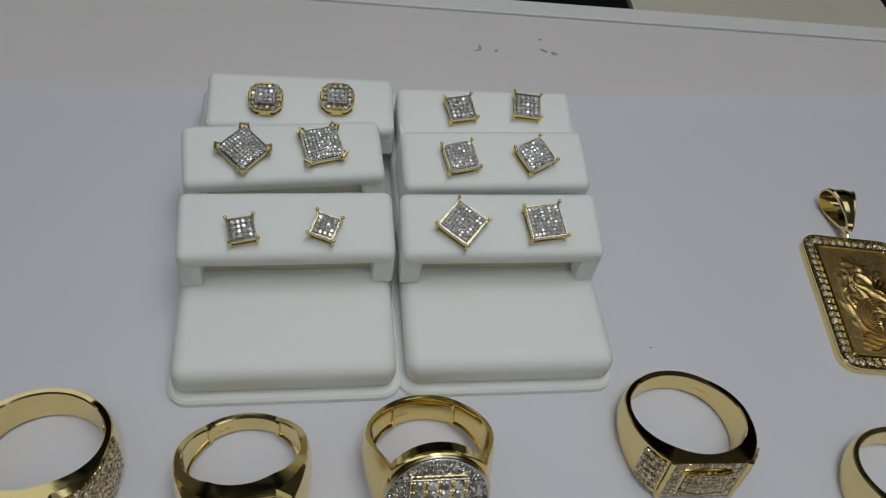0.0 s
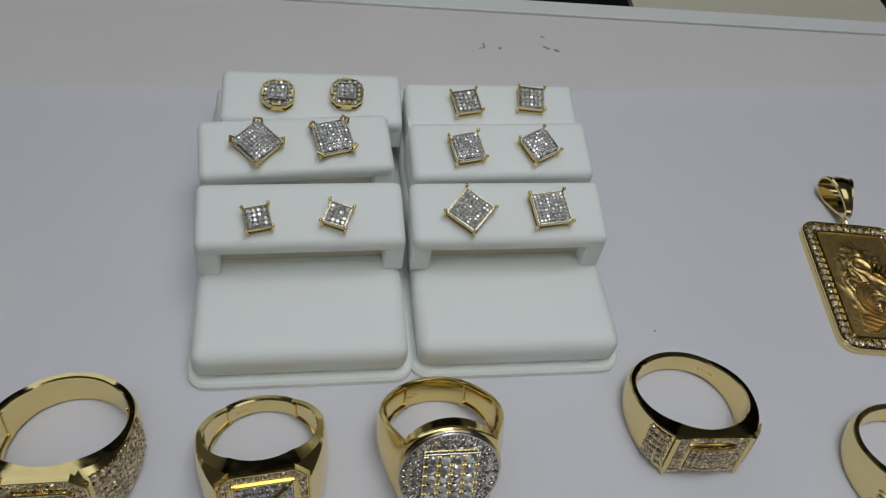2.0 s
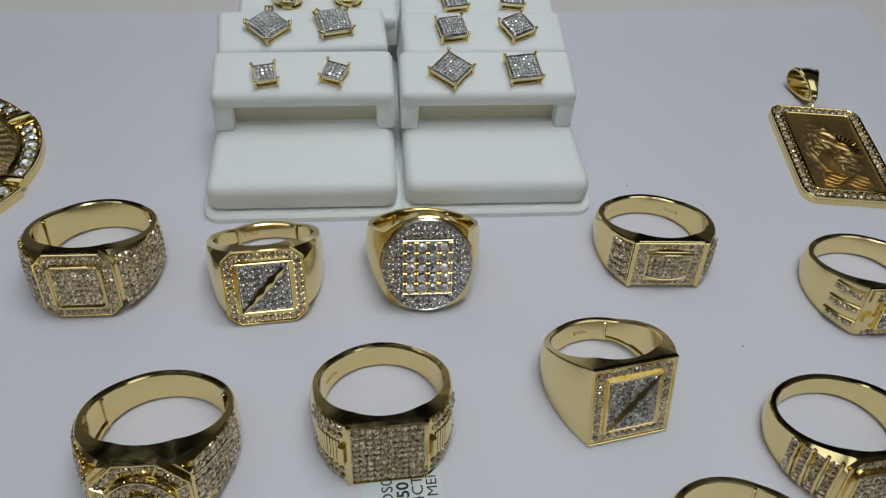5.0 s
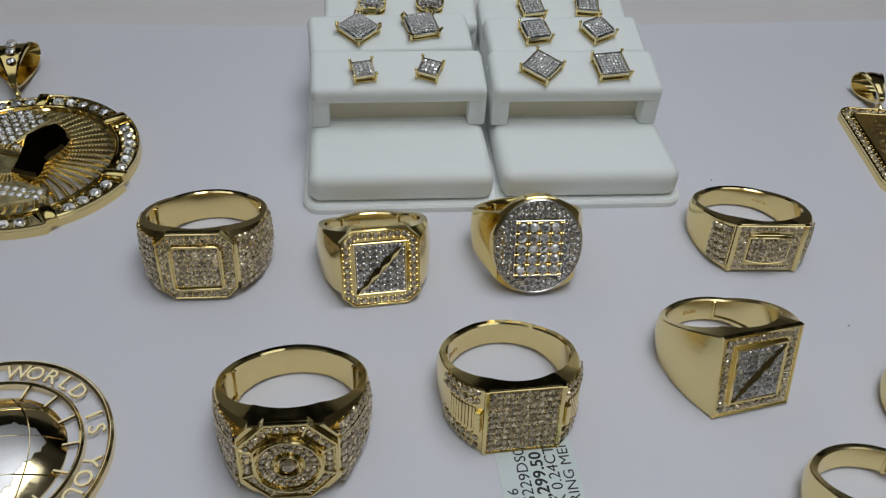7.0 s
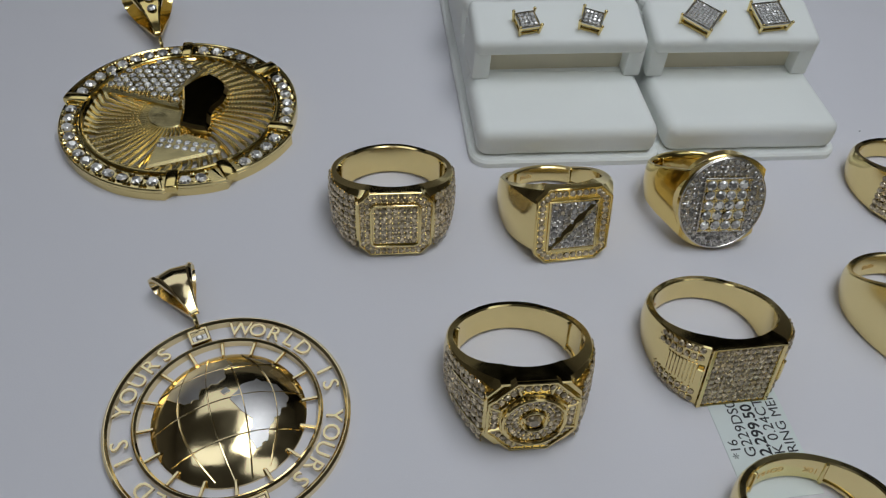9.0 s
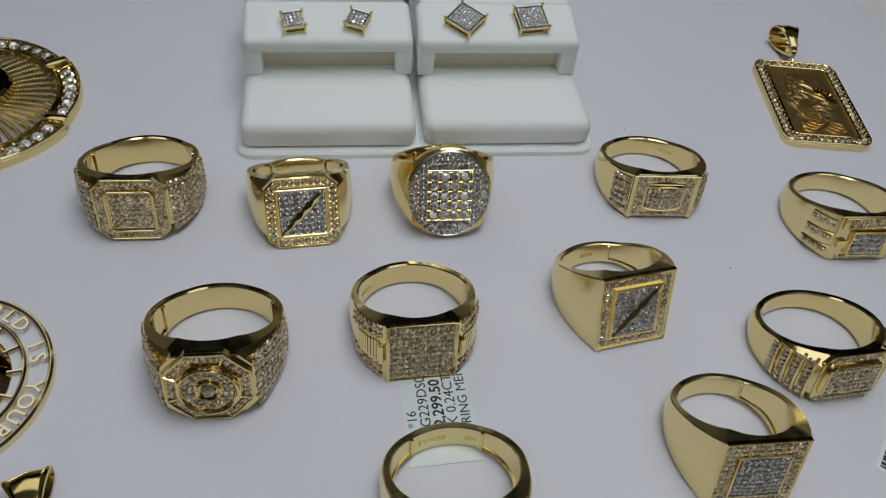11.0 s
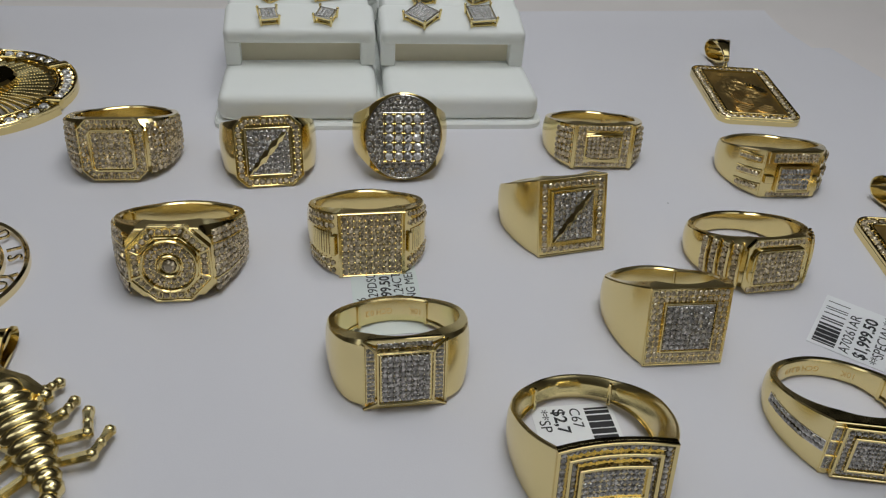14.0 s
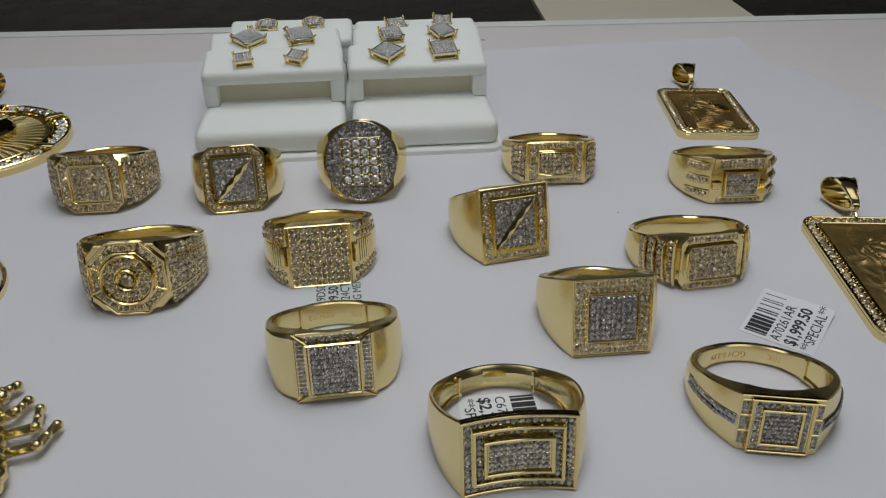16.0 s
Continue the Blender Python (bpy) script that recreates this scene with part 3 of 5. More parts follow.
        return 1 / math.hypot(math.cos(a) / self.Ri, math.sin(a) / (self.back - 1.2 if math.sin(a) > 0 else self.hole))

    # pieces of decoration
    def plate(self, name, pts, z0, z1, mat, label="", m=None, bev=0.12, lift=None):
        return part(name, prism(bmesh.new(), m or self.face, pts, z0, z1, bev, lift), mat, self.ob, label)

    def border(self, name, pts, width, z0, z1, mat, label="", m=None, lift=None, bev=0.1):
        return part(name, frame_bar(bmesh.new(), m or self.face, pts, width, z0, z1, bev, lift), mat, self.ob, label)

    def stones(self, name, fill, mat=CHAMPAGNE, beads=GOLD, label="small clear stones"):
        s, b = Geo(), Geo(40)
        fill(s, b)
        part(name, s, mat, self.ob, label, kind="stuff")
        part(name.replace("pave", "bead"), b, beads, self.ob, kind="stuff")

    def ledge(self, *angles):
        """Upright ledges inside the band where the hollow shoulders begin."""
        for a in angles:
            rad = self.inner(radians(a))
            h = self.height(rad * math.sin(radians(a))) * 0.86
            part("inner_ledge", soft_box(bmesh.new(), self.m @ R(a, "Z") @ T(rad - 0.1, 0, -h), 0.7, 0.55, 2 * h, 0.12, 1), self.metal, self.ob)
            s = 1 if a < 90 else -1
            pts = []
            for i in range(7):
                b = radians(a - s * i * 11)
                rad = self.inner(b) - 0.05
                pts.append((rad * math.cos(b), rad * math.sin(b), -self.height(rad * math.sin(b)) * 0.55))
            part("inner_rail", tube(bmesh.new(), pts, 0.28, 6, m=self.m), self.metal, self.ob)

    def slash(self, w, h, z=0.75):
        """A notched bar laid across the panel from corner to corner."""
        bm = bmesh.new()
        m = self.face @ R(math.degrees(math.atan2(h, w)), "Z") @ T(0, 0, z)
        length = math.hypot(w, h)
        n, rows = 9, []
        for i in range(n + 1):
            x = (i / n - 0.5) * length
            k = 0.2 + 0.48 * min(1.0, 3.0 * min(i, n - i) / n)
            lean = 0.35 * k * (1 if i % 2 else -1)
            rows.append([bm.verts.new(m @ Vector(p)) for p in ((x, -k - (0.18 if i % 2 else 0), 0.0), (x, lean, 0.8 * k), (x, k + (0 if i % 2 else 0.18), 0.0))])
        for p, q in zip(rows, rows[1:]):
            for j in range(3):
                bm.faces.new((p[j], q[j], q[(j + 1) % 3], p[(j + 1) % 3]))
        bm.faces.new(rows[0])
        bm.faces.new(rows[-1][::-1])
        part("twisted_bar", bm, GOLD, self.ob, "twisted polished gold bar", angle=10)


def long_strip(x0, x1, lo, hi, n=8):
    """A long outline cut into short runs, so that it can follow a curved shoulder; lo and hi give its edges at x."""
    xs = [x0 + (x1 - x0) * i / n for i in range(n + 1)]
    return [(x, lo(x)) for x in xs] + [(x, hi(x)) for x in xs[::-1]]


def tower(r, s, rows, n, pitch, x0, hfac=0.8, z=0.15, reach=0.4):
    """Rows of stones along a shoulder, closing up as the band narrows."""
    def fill(st, be):
        for i in range(n):
            x = x0 + (i + 0.5) * pitch
            if x > r.slen + reach:
                break
            m = r.shoulder(s)
            h = r.side_height(x) * hfac
            n_rows = max(2, min(rows, round(2 * h / (0.95 * pitch))))
            for j in range(n_rows):
                y = h * (2 * (j + 0.5) / n_rows - 1)
                k = min(1.12 * pitch, 2 * h / n_rows)
                st.add(GEM, m @ T(x, y, z) @ tilted(0.58 * k))
                for q in (-0.5, 0.5):
                    be.add(BEAD, m @ T(x - pitch / 2, y + q * k, z) @ S(0.15 * k))
    r.stones("pave_shoulder", fill)


# cut-corner ring with paved shoulders
r = Ring(-58.65, -26.45, 2.4, "gold signet ring, cut-corner face and shoulders paved with stones", 6.95, 7.05, 3.2, 12.25, 11.95, 12.0, 9.4, 0.66, 0.9, (7.3, 7.05), tip=1.2, ch=2.0)
oc = rect(14.6, 14.1, 2.3)
r.plate("face_plate", oc, -0.6, 0.5, GOLD)
r.border("face_rim", oc, 0.35, 0.4, 0.85, GOLD)
r.stones("pave_border", lambda s, b: [along(s, b, r.face, inset(oc, d), 1.1, 0.5) for d in (0.8, 1.8)])
r.plate("centre_box", round_rect(10.0, 9.6, 1.3, 3), 0.3, 1.1, GOLD)
r.border("centre_rim", round_rect(10.0, 9.6, 1.3, 3), 0.45, 0.9, 1.55, GOLD)
r.stones("pave_centre", lambda s, b: pave(s, b, r.face, 8.4, 8.0, 1.15, 1.12))
for s in (-1, 1):
    tower(r, s, 8, 10, 1.4, 0.7, 0.93, reach=4.0, z=-0.08)

r.ledge(18, 162)

# ring with the twisted bar and cut corners
r = TWIST_RING = Ring(-25.02, -27.46, 7.6, "gold signet ring with twisted bar across a stone panel", 7.42, 7.94, 1.75, 12.41, 10.77, 10.13, 9.3, 0.51, 0.85, (7.0, 7.7), tip=0.4, ch=2.0)
oc = rect(14.0, 15.4, 2.2)
r.plate("face_plate", oc, -0.6, 0.35, GOLD_RICH)
r.border("face_rim", oc, 0.4, 0.3, 0.6, GOLD_RICH)
r.stones("pave_border", lambda s, b: along(s, b, r.face, inset(oc, 1.15), 1.2, 0.36), CHAMPAGNE, GOLD_RICH)
r.border("panel_rim", rect(9.4, 10.6), 0.4, 0.3, 0.75, GOLD)
r.plate("panel", rect(8.7, 9.9), 0.2, 0.5, SILVER, "white gold panel")
r.stones("pave_panel", lambda s, b: pave(s, b, r.face, 8.2, 9.4, 1.15, 0.5), DIAMOND, SILVER)
r.slash(8.6, 9.8, 0.72)
r.ledge(48, 128)

# round-faced ring
r = ROUND_RING = Ring(4.77, -23.88, 2.3, "wide gold ring with round silver-toned face full of stones", 7.6, 10.0, 2.8, 10.66, 10.95, 10.68, 9.5, 0.3, 1.4, (7.6, 10.0), tip=1.0, metal=GOLD_RICH, oval=1.4, rim=1.0)
r.plate("face_back", disc(8.95, 56, 9.95), -2.6, 0.15, GOLD_RICH, bev=0.5)
r.plate("face_plate", disc(8.6, 56, 9.6), -1.6, 0.5, SILVER, "round white gold face", bev=0.4)
r.border("face_rim", disc(8.6, 56, 9.6), 0.4, 0.4, 0.75, SILVER)
r.stones("pave_border", lambda s, b: (along(s, b, r.face, disc(7.75, 40, 8.75), 1.05, 0.55), pave(s, b, r.face, 15.0, 18.0, 1.05, 0.5, lambda x, y: (x / 7.0) ** 2 + (y / 8.0) ** 2 < 1 and (abs(x) > 4.8 or abs(y) > 5.9))), DIAMOND, SILVER)
r.plate("centre_box", rect(9.0, 11.2), 0.3, 1.15, GOLD)
r.border("centre_rim", rect(9.3, 11.5), 0.35, 0.8, 1.35, SILVER)
part("setting", tube(bmesh.new(), [(-4.2, 0, 0.0), (4.2, 0, 0.0)], 0.15, 6, m=r.face @ T(0, 0, 1.15)), GOLD, r.ob)
beads = Geo(40)
for i in range(4):
    for j in range(5):
        x, y = (i - 1.5) * 2.12, (j - 2) * 2.12
        stone(r.ob, r.face @ T(x, y, 1.25) @ tilted(1.0), 1.06)
for i in range(5):
    for j in range(6):
        for dx in (-0.22, 0.22):
            beads.add(BEAD, r.face @ T((i - 2) * 2.12 + dx, (j - 2.5) * 2.12, 1.5) @ S(0.22))
part("bead_centre", beads, GOLD_RICH, r.ob, kind="stuff")
r.ledge(55, 125)

# ring with bowed panel
r = BOWED_RING = Ring(52.95, -19.03, 0.0, "gold ring with bowed stone panel between gold bars", 7.32, 5.42, 2.23, 11.56, 11.81, 11.07, 9.9, 0.62, 0.94, (7.2, 4.9), tip=1.2)
r.plate("face_plate", rect(14.4, 9.6), -0.5, 0.3, GOLD)
r.stones("pave_face", lambda s, b: pave(s, b, r.face, 12.6, 9.2, 1.0, 0.32, lambda x, y: abs(x) > 4.6 or abs(y) > 3.1))
bow = lambda x, y: 0.7 * (1 - (x / 4.6) ** 2)
r.plate("centre_box", [(x, y) for x, y in round_rect(9.0, 6.0, 0.4, 2)], 0.2, 0.6, GOLD)
r.border("centre_rim", [(4.4 * (2 * i / 8 - 1), -2.9 + 0.35 * (2 * i / 8 - 1) ** 2) for i in range(9)] + [(4.4 * (1 - 2 * i / 8), 2.9 - 0.35 * (2 * i / 8 - 1) ** 2) for i in range(9)], 0.35, 0.3, 0.75, GOLD, lift=bow)
r.stones("pave_centre", lambda s, b: pave(s, b, r.face, 7.8, 4.8, 1.0, 0.55, lift=bow))
for s in (-1, 1):
    r.plate("side_bar", [(x + s * 6.9, y) for x, y in rect(0.9, 9.8)], -0.3, 0.55, GOLD)
    tower(r, s, 6, 4, 1.1, 0.6, 0.86)
bm = bmesh.new()
for s in (-1, 1):
    for k in range(3):
        ball(bm, r.m @ T(s * (5.6 - 1.2 * k), -11.3 + 0.12 * k, 5.0) @ R(s * 30, "Z") @ Matrix.Diagonal((0.32, 0.5, 0.1, 1)), 8, 5)
part("pierced_drops", bm, TAG, r.ob, "pierced drops in the rim", kind="stuff")

# eight-sided ring with medallion
r = Ring(-38.12, -67.99, 2.6, "gold ring with eight-sided face and round stone medallion", 7.3, 7.5, 2.83, 13.2, 11.96, 10.71, 9.3, 0.42, 1.06, (7.3, 7.35), tip=0.1, ch=2.0)
oc = rect(14.6, 14.7, 4.2)
r.plate("face_plate", oc, -0.8, 0.45, GOLD, bev=0.4)
r.border("face_rim", oc, 0.45, 0.2, 0.75, GOLD)
r.stones("pave_border", lambda s, b: along(s, b, r.face, inset(oc, 1.3), 1.15, 0.5))
r.border("inner_rim", inset(oc, 2.1), 0.4, 0.3, 1.0, GOLD)
for k in range(8):
    a = radians(22.5 + 45 * k)
    part("spoke_bar", tube(bmesh.new(), [(5.4 * math.cos(a), 4.9 * math.sin(a), 0.75), (7.7 * math.cos(a), 7.2 * math.sin(a), 0.45)], 0.3, 6, m=r.face), GOLD, r.ob)
r.plate("medallion", disc(5.0, 40), 0.3, 1.1, GOLD)
r.border("medallion_rim", disc(5.1, 40), 0.55, 0.8, 1.9, GOLD, bev=0.2)
r.stones("pave_medallion", lambda s, b: (along(s, b, r.face, disc(2.95, 18), 1.0, 1.15), along(s, b, r.face, disc(3.9, 24), 1.0, 1.15)))
r.border("centre_rim", disc(2.2, 28), 0.5, 0.9, 1.8, GOLD, bev=0.2)
stone(r.ob, r.face @ T(0, 0, 1.35), 1.3, WARM_STONE)
for s in (-1, 1):
    tower(r, s, 9, 10, 1.25, 0.7, 0.93, reach=4.5, z=-0.08)
    for top in (-1, 1):
        part("shoulder_rail", tube(bmesh.new(), [(0.4 + k, top * 0.52 * r.shoulder_height(k), 0.12) for k in (0, 3, 6, 8.5)], 0.22, 6, m=r.shoulder(s)), GOLD, r.ob)

r.ledge(22, 158)

# flat square-faced ring
r = FLAT_RING = Ring(-2.31, -60.6, 5.3, "gold ring with flat square face paved with stones", 6.42, 6.6, 2.39, 12.04, 11.56, 11.03, 10.3, 0.68, 1.06, (6.4, 6.0))
r.plate("face_plate", rect(12.8, 12.0), -0.4, 0.3, GOLD)
r.border("face_rim", rect(12.8, 12.0), 0.3, 0.2, 0.6, GOLD)
r.stones("pave_face", lambda s, b: pave(s, b, r.face, 11.2, 11.2, 1.1, 0.32))
for s in (-1, 1):
    r.plate("side_bar", [(x + s * 6.05, y) for x, y in rect(0.7, 12.0)], 0.0, 0.7, GOLD)
    m = r.shoulder(s)
    def edge_rows(st, be, m=m):
        for top in (-1, 1):
            for i in range(7):
                x = 1.2 + i * 1.2
                h = r.shoulder_height(x)
                for q in (0.86, 0.60):
                    st.add(GEM, m @ T(x, top * h * q, 0.12) @ tilted(0.56))
                    be.add(BEAD, m @ T(x + 0.6, top * h * (q - 0.12), 0.12) @ S(0.2))
    r.stones("pave_shoulder", edge_rows)
    for i in range(9):
        x = 1.6 + i * 0.62
        part("rib", soft_box(bmesh.new(), m @ T(x, 0, 0.0), 0.5, r.shoulder_height(x) * 0.78, 0.14, 0.06, 1), GOLD, r.ob)
    part("end_block", soft_box(bmesh.new(), m @ T(0.75, 0, 0), 1.1, r.shoulder_height(0) * 0.62, 0.75, 0.15, 1), GOLD, r.ob)

# tall square ring with twisted bar
r = TALL_RING = Ring(38.17, -52.67, 12.4, "tall square gold signet ring with twisted bar on stone panel", 7.46, 8.09, 2.32, 11.35, 10.66, 9.91, 9.9, 0.5, 0.97, (7.1, 7.9), tip=0.5, side=GOLD_SATIN)
sq = rect(14.2, 15.8)
r.plate("face_plate", sq, -0.4, 0.3, GOLD)
r.border("face_rim", sq, 0.3, 0.2, 0.55, GOLD)
r.stones("pave_border", lambda s, b: along(s, b, r.face, inset(sq, 1.3), 1.2, 0.32))
r.border("panel_rim", rect(9.3, 11.0), 0.5, 0.2, 0.85, GOLD)
r.plate("panel", rect(8.4, 10.0), 0.1, 0.7, SILVER, "white gold panel")
r.stones("pave_panel", lambda s, b: pave(s, b, r.face, 8.0, 9.6, 1.1, 0.7), DIAMOND, SILVER)
r.slash(8.2, 9.8, 0.92)
r.ledge(62)

# square ring with wide stone border
r = Ring(51.21, -85.78, 2.6, "square gold signet ring with wide stone border, plain sides", 7.21, 7.33, 2.16, 11.54, 10.59, 10.0, 10.1, 0.55, 1.04, (7.2, 6.6), tip=0.5, side=GOLD_SATIN)
sq = rect(14.4, 13.2)
r.plate("face_plate", sq, -0.4, 0.3, GOLD)
r.border("face_rim", sq, 0.28, 0.2, 0.5, GOLD)
r.stones("pave_border", lambda s, b: [along(s, b, r.face, inset(sq, d), 0.95, 0.32) for d in (0.95, 1.95)])
r.border("panel_rim", rect(9.3, 8.5), 0.28, 0.2, 0.9, GOLD)
dome = bumped(9.5, 8.5, 0.5)
r.plate("panel", rect(8.6, 7.6), 0.1, 0.75, SILVER, "white gold panel")
r.stones("pave_panel", lambda s, b: pave(s, b, r.face, 8.2, 7.2, 0.95, 0.76, lift=dome), DIAMOND, SILVER)

r.ledge(52)

# ribbed-shoulder ring
r = Ring(75.87, -66.4, 7.0, "gold ring with long stone panel and ribbed shoulders", 6.6, 5.85, 2.07, 11.7, 12.0, 10.51, 9.6, 0.46, 1.01, (7.2, 5.4), tip=0.1, ch=1.6)
oc = rect(14.4, 10.8, 1.6)
r.plate("face_plate", oc, -0.6, 0.3, GOLD)
r.stones("pave_edge", lambda s, b: [along(s, b, r.face, [(-5.6, y), (6.2, y)], 1.05, 0.35, False) for y in (-4.5, 4.5)])
r.plate("centre_box", round_rect(13.0, 7.2, 2.2, 4), 0.2, 1.0, GOLD, bev=0.35)
r.border("centre_rim", rect(11.4, 6.9, 0.6), 0.3, 0.8, 1.25, GOLD)
r.stones("pave_centre", lambda s, b: pave(s, b, r.face, 10.6, 6.1, 1.05, 1.02))
for s in (-1, 1):
    m = r.shoulder(s)
    for k in range(4):
        x = 0.6 + 2.2 * k
        h = r.side_height(x) * 0.97
        part("rib", tube(bmesh.new(), [(x + 0.5 * math.cos(a * 0.4), h * math.sin(a), 0.1 + 0.25 * math.cos(a)) for a in [-1.45 + 0.29 * i for i in range(11)]], 0.30, 8, m=m), GOLD, r.ob)
        def rib_row(st, be, x=x, h=h, s=s):
            for i in range(8):
                st.add(GEM, r.shoulder(s) @ T(x + 1.5, h * (2 * (i + 0.5) / 8 - 1) * 0.9, 0.22) @ tilted(0.62))
                st.add(GEM, r.shoulder(s) @ T(x + 0.75, h * (2 * (i + 0.5) / 8 - 1) * 0.9, 0.2) @ tilted(0.5))
        r.stones("pave_rib", rib_row)

# raised-box ring
r = Ring(2.86, -94.9, 5.0, "gold ring with raised square stone box, polished shoulders", 6.68, 6.36, 2.38, 10.95, 11.54, 10.1, 9.7, 0.81, 1.01, (6.6, 6.4), ch=0.5, side=GOLD_SATIN)
r.plate("face_plate", rect(13.2, 12.8, 0.9), -0.4, 0.25, GOLD)
r.stones("pave_strip", lambda s, b: ([pave(s, b, r.face @ T(k * 5.35, 0, 0), 1.2, 10.0, 0.75, 0.28) for k in (-1, 1)], [pave(s, b, r.face @ T(0, k * 5.3, 0), 8.4, 0.9, 0.85, 0.28) for k in (-1, 1)]), DIAMOND, SILVER)
part("centre_box", prism(bmesh.new(), r.face, rect(8.8, 9.6), 0.1, 1.2, 0.3, bumped(13, 13, 0.5)), GOLD, r.ob)
r.border("centre_rim", rect(8.9, 9.7), 0.45, 0.8, 1.75, GOLD, bev=0.2)
r.stones("pave_centre", lambda s, b: pave(s, b, r.face, 7.4, 8.2, 0.92, 1.62), DIAMOND, SILVER)
for sx in (-1, 1):
    for sy in (-1, 1):
        part("corner_bar", tube(bmesh.new(), [(sx * 4.2, sy * 4.6, 1.1), (sx * 6.5, sy * 6.2, 0.25)], 0.28, 6, m=r.face), GOLD, r.ob)
    part("outer_rail", tube(bmesh.new(), [(sx * 6.35, -5.6, 0.2), (sx * 6.35, 5.6, 0.2)], 0.28, 6, m=r.face), GOLD, r.ob)
BOX_RING = r
r.ledge(50, 130)

# saddle-faced ring
r = Ring(30.58, -116.53, 3.1, "heavy gold ring with nested stone frames on saddle face", 8.47, 6.35, 2.19, 11.74, 11.76, 11.2, 10.2, 0.6, 1.05, (8.1, 6.3), tip=0.3, side=GOLD_SATIN, dip=1.2, rim=0.8)
def saddle(w, h, n=10):
    """A long rectangle cut into short runs, so that it can follow the hollow of the face."""
    lo = [(w / 2 * (2 * i / n - 1), -h / 2) for i in range(n + 1)]
    return lo + [(-x, -y) for x, y in lo]
def hollow(x, y):
    return -1.2 * (1 - min(1.0, abs(x) / 8.1) ** 2)
r.plate("face_plate", saddle(16.2, 12.6), -0.5, 0.3, GOLD, lift=hollow)
r.border("face_rim", saddle(16.2, 12.6), 0.5, 0.2, 0.85, GOLD, lift=hollow)
r.border("middle_rim", saddle(12.8, 9.2), 0.5, 0.2, 1.2, GOLD, lift=hollow)
r.plate("centre_box", saddle(9.6, 5.8), 0.2, 1.3, GOLD, lift=hollow)
r.border("centre_rim", saddle(9.8, 6.0), 0.5, 1.0, 1.75, GOLD, lift=hollow)
for name, w, h, pitch, z in (("pave_border", 14.2, 10.6, 0.95, 0.34), ("pave_middle", 10.9, 7.3, 0.9, 0.5)):
    r.stones(name, lambda s, b: pave(s, b, r.face, w + pitch, h + pitch, pitch, z, lambda x, y: abs(x) > w / 2 - 0.5 * pitch or abs(y) > h / 2 - 0.5 * pitch, hollow), DIAMOND, SILVER)
r.stones("pave_centre", lambda s, b: pave(s, b, r.face, 8.4, 4.6, 0.85, 1.3, lift=hollow), DIAMOND, SILVER)
SADDLE_RING = r
r.ledge(52, 128)

# ring with channel-set shoulders
r = Ring(70.96, -111.09, -9.9, "gold ring with square stone panel and channel-set shoulders", 6.08, 4.91, 1.75, 11.58, 11.49, 10.49, 9.5, 0.5, 0.94, (6.3, 5.2), tip=0.25, side=GOLD_SATIN)
r.plate("face_plate", rect(12.6, 10.4), -0.3, 0.3, GOLD)
r.plate("centre_box", rect(9.4, 9.8), 0.2, 0.9, GOLD)
r.border("centre_rim", rect(9.6, 10.0), 0.4, 0.6, 1.25, GOLD)
r.stones("pave_border", lambda s, b: along(s, b, r.face, inset(rect(9.4, 9.8), 1.0), 0.9, 0.92), DIAMOND, SILVER)
r.border("inner_rim", rect(6.4, 6.8), 0.45, 0.8, 1.6, GOLD)
r.stones("pave_centre", lambda s, b: pave(s, b, r.face, 5.4, 5.8, 0.8, 0.98), DIAMOND, SILVER)
for s in (-1, 1):
    for k in (-1, 0, 1):
        r.stones("pave_side", lambda st, be: pave(st, be, r.face @ T(s * 5.5, k * 2.9, 0), 1.3, 2.3, 0.62, 0.3), DIAMOND, SILVER)
        part("side_bar", prism(bmesh.new(), r.face @ T(s * 5.45, k * 2.9 + 1.45, 0), rect(1.5, 0.4), 0.2, 0.5, 0.1), GOLD, r.ob)
    m = r.shoulder(s)
    r.plate("channel", long_strip(0.2, 11.5, lambda x: -1.1 + 0.12 * x, lambda x: 1.0 + 0.07 * x, 12), -0.1, 0.16, SILVER, "white gold channel", m=m, bev=0.05)
    def channel(st, be, m=m):
        for i in range(16):
            x = 0.6 + i * 0.68
            for q in (-0.45, 0.45):
                st.add(GEM, m @ T(x, -0.05 + 0.095 * x + q, 0.17) @ tilted(0.4))
    r.stones("pave_channel", channel, DIAMOND, SILVER)
SPLIT_RING = r
r.ledge(30)

# ring with stepped bars
r = Ring(94.66, -31.23, 1.3, "gold ring with stepped stone bars on the shoulders", 6.89, 5.69, 2.32, 11.49, 11.93, 11.3, 10.1, 0.53, 0.97, (7.6, 5.1), tip=0.7, side=GOLD_SATIN)
r.plate("face_plate", rect(15.2, 10.2), -0.3, 0.3, GOLD)
r.plate("top_bar", [(x, y + 3.6) for x, y in rect(13.6, 2.6)], 0.2, 0.7, GOLD)
r.stones("pave_top", lambda s, b: pave(s, b, r.face @ T(0.4, 3.6, 0), 11.8, 1.9, 1.0, 0.72))
r.plate("centre_box", [(x + 0.8, y - 0.9) for x, y in rect(9.0, 5.6)], 0.2, 1.1, GOLD)
r.border("centre_rim", [(x + 0.8, y - 0.9) for x, y in rect(9.2, 5.8)], 0.35, 0.8, 1.35, GOLD)
r.stones("pave_centre", lambda s, b: pave(s, b, r.face @ T(0.8, -0.9, 0), 8.0, 4.6, 1.05, 1.12), DIAMOND, SILVER)
r.stones("pave_bottom", lambda s, b: pave(s, b, r.face @ T(0.4, -4.4, 0), 12.0, 1.0, 1.0, 0.32))
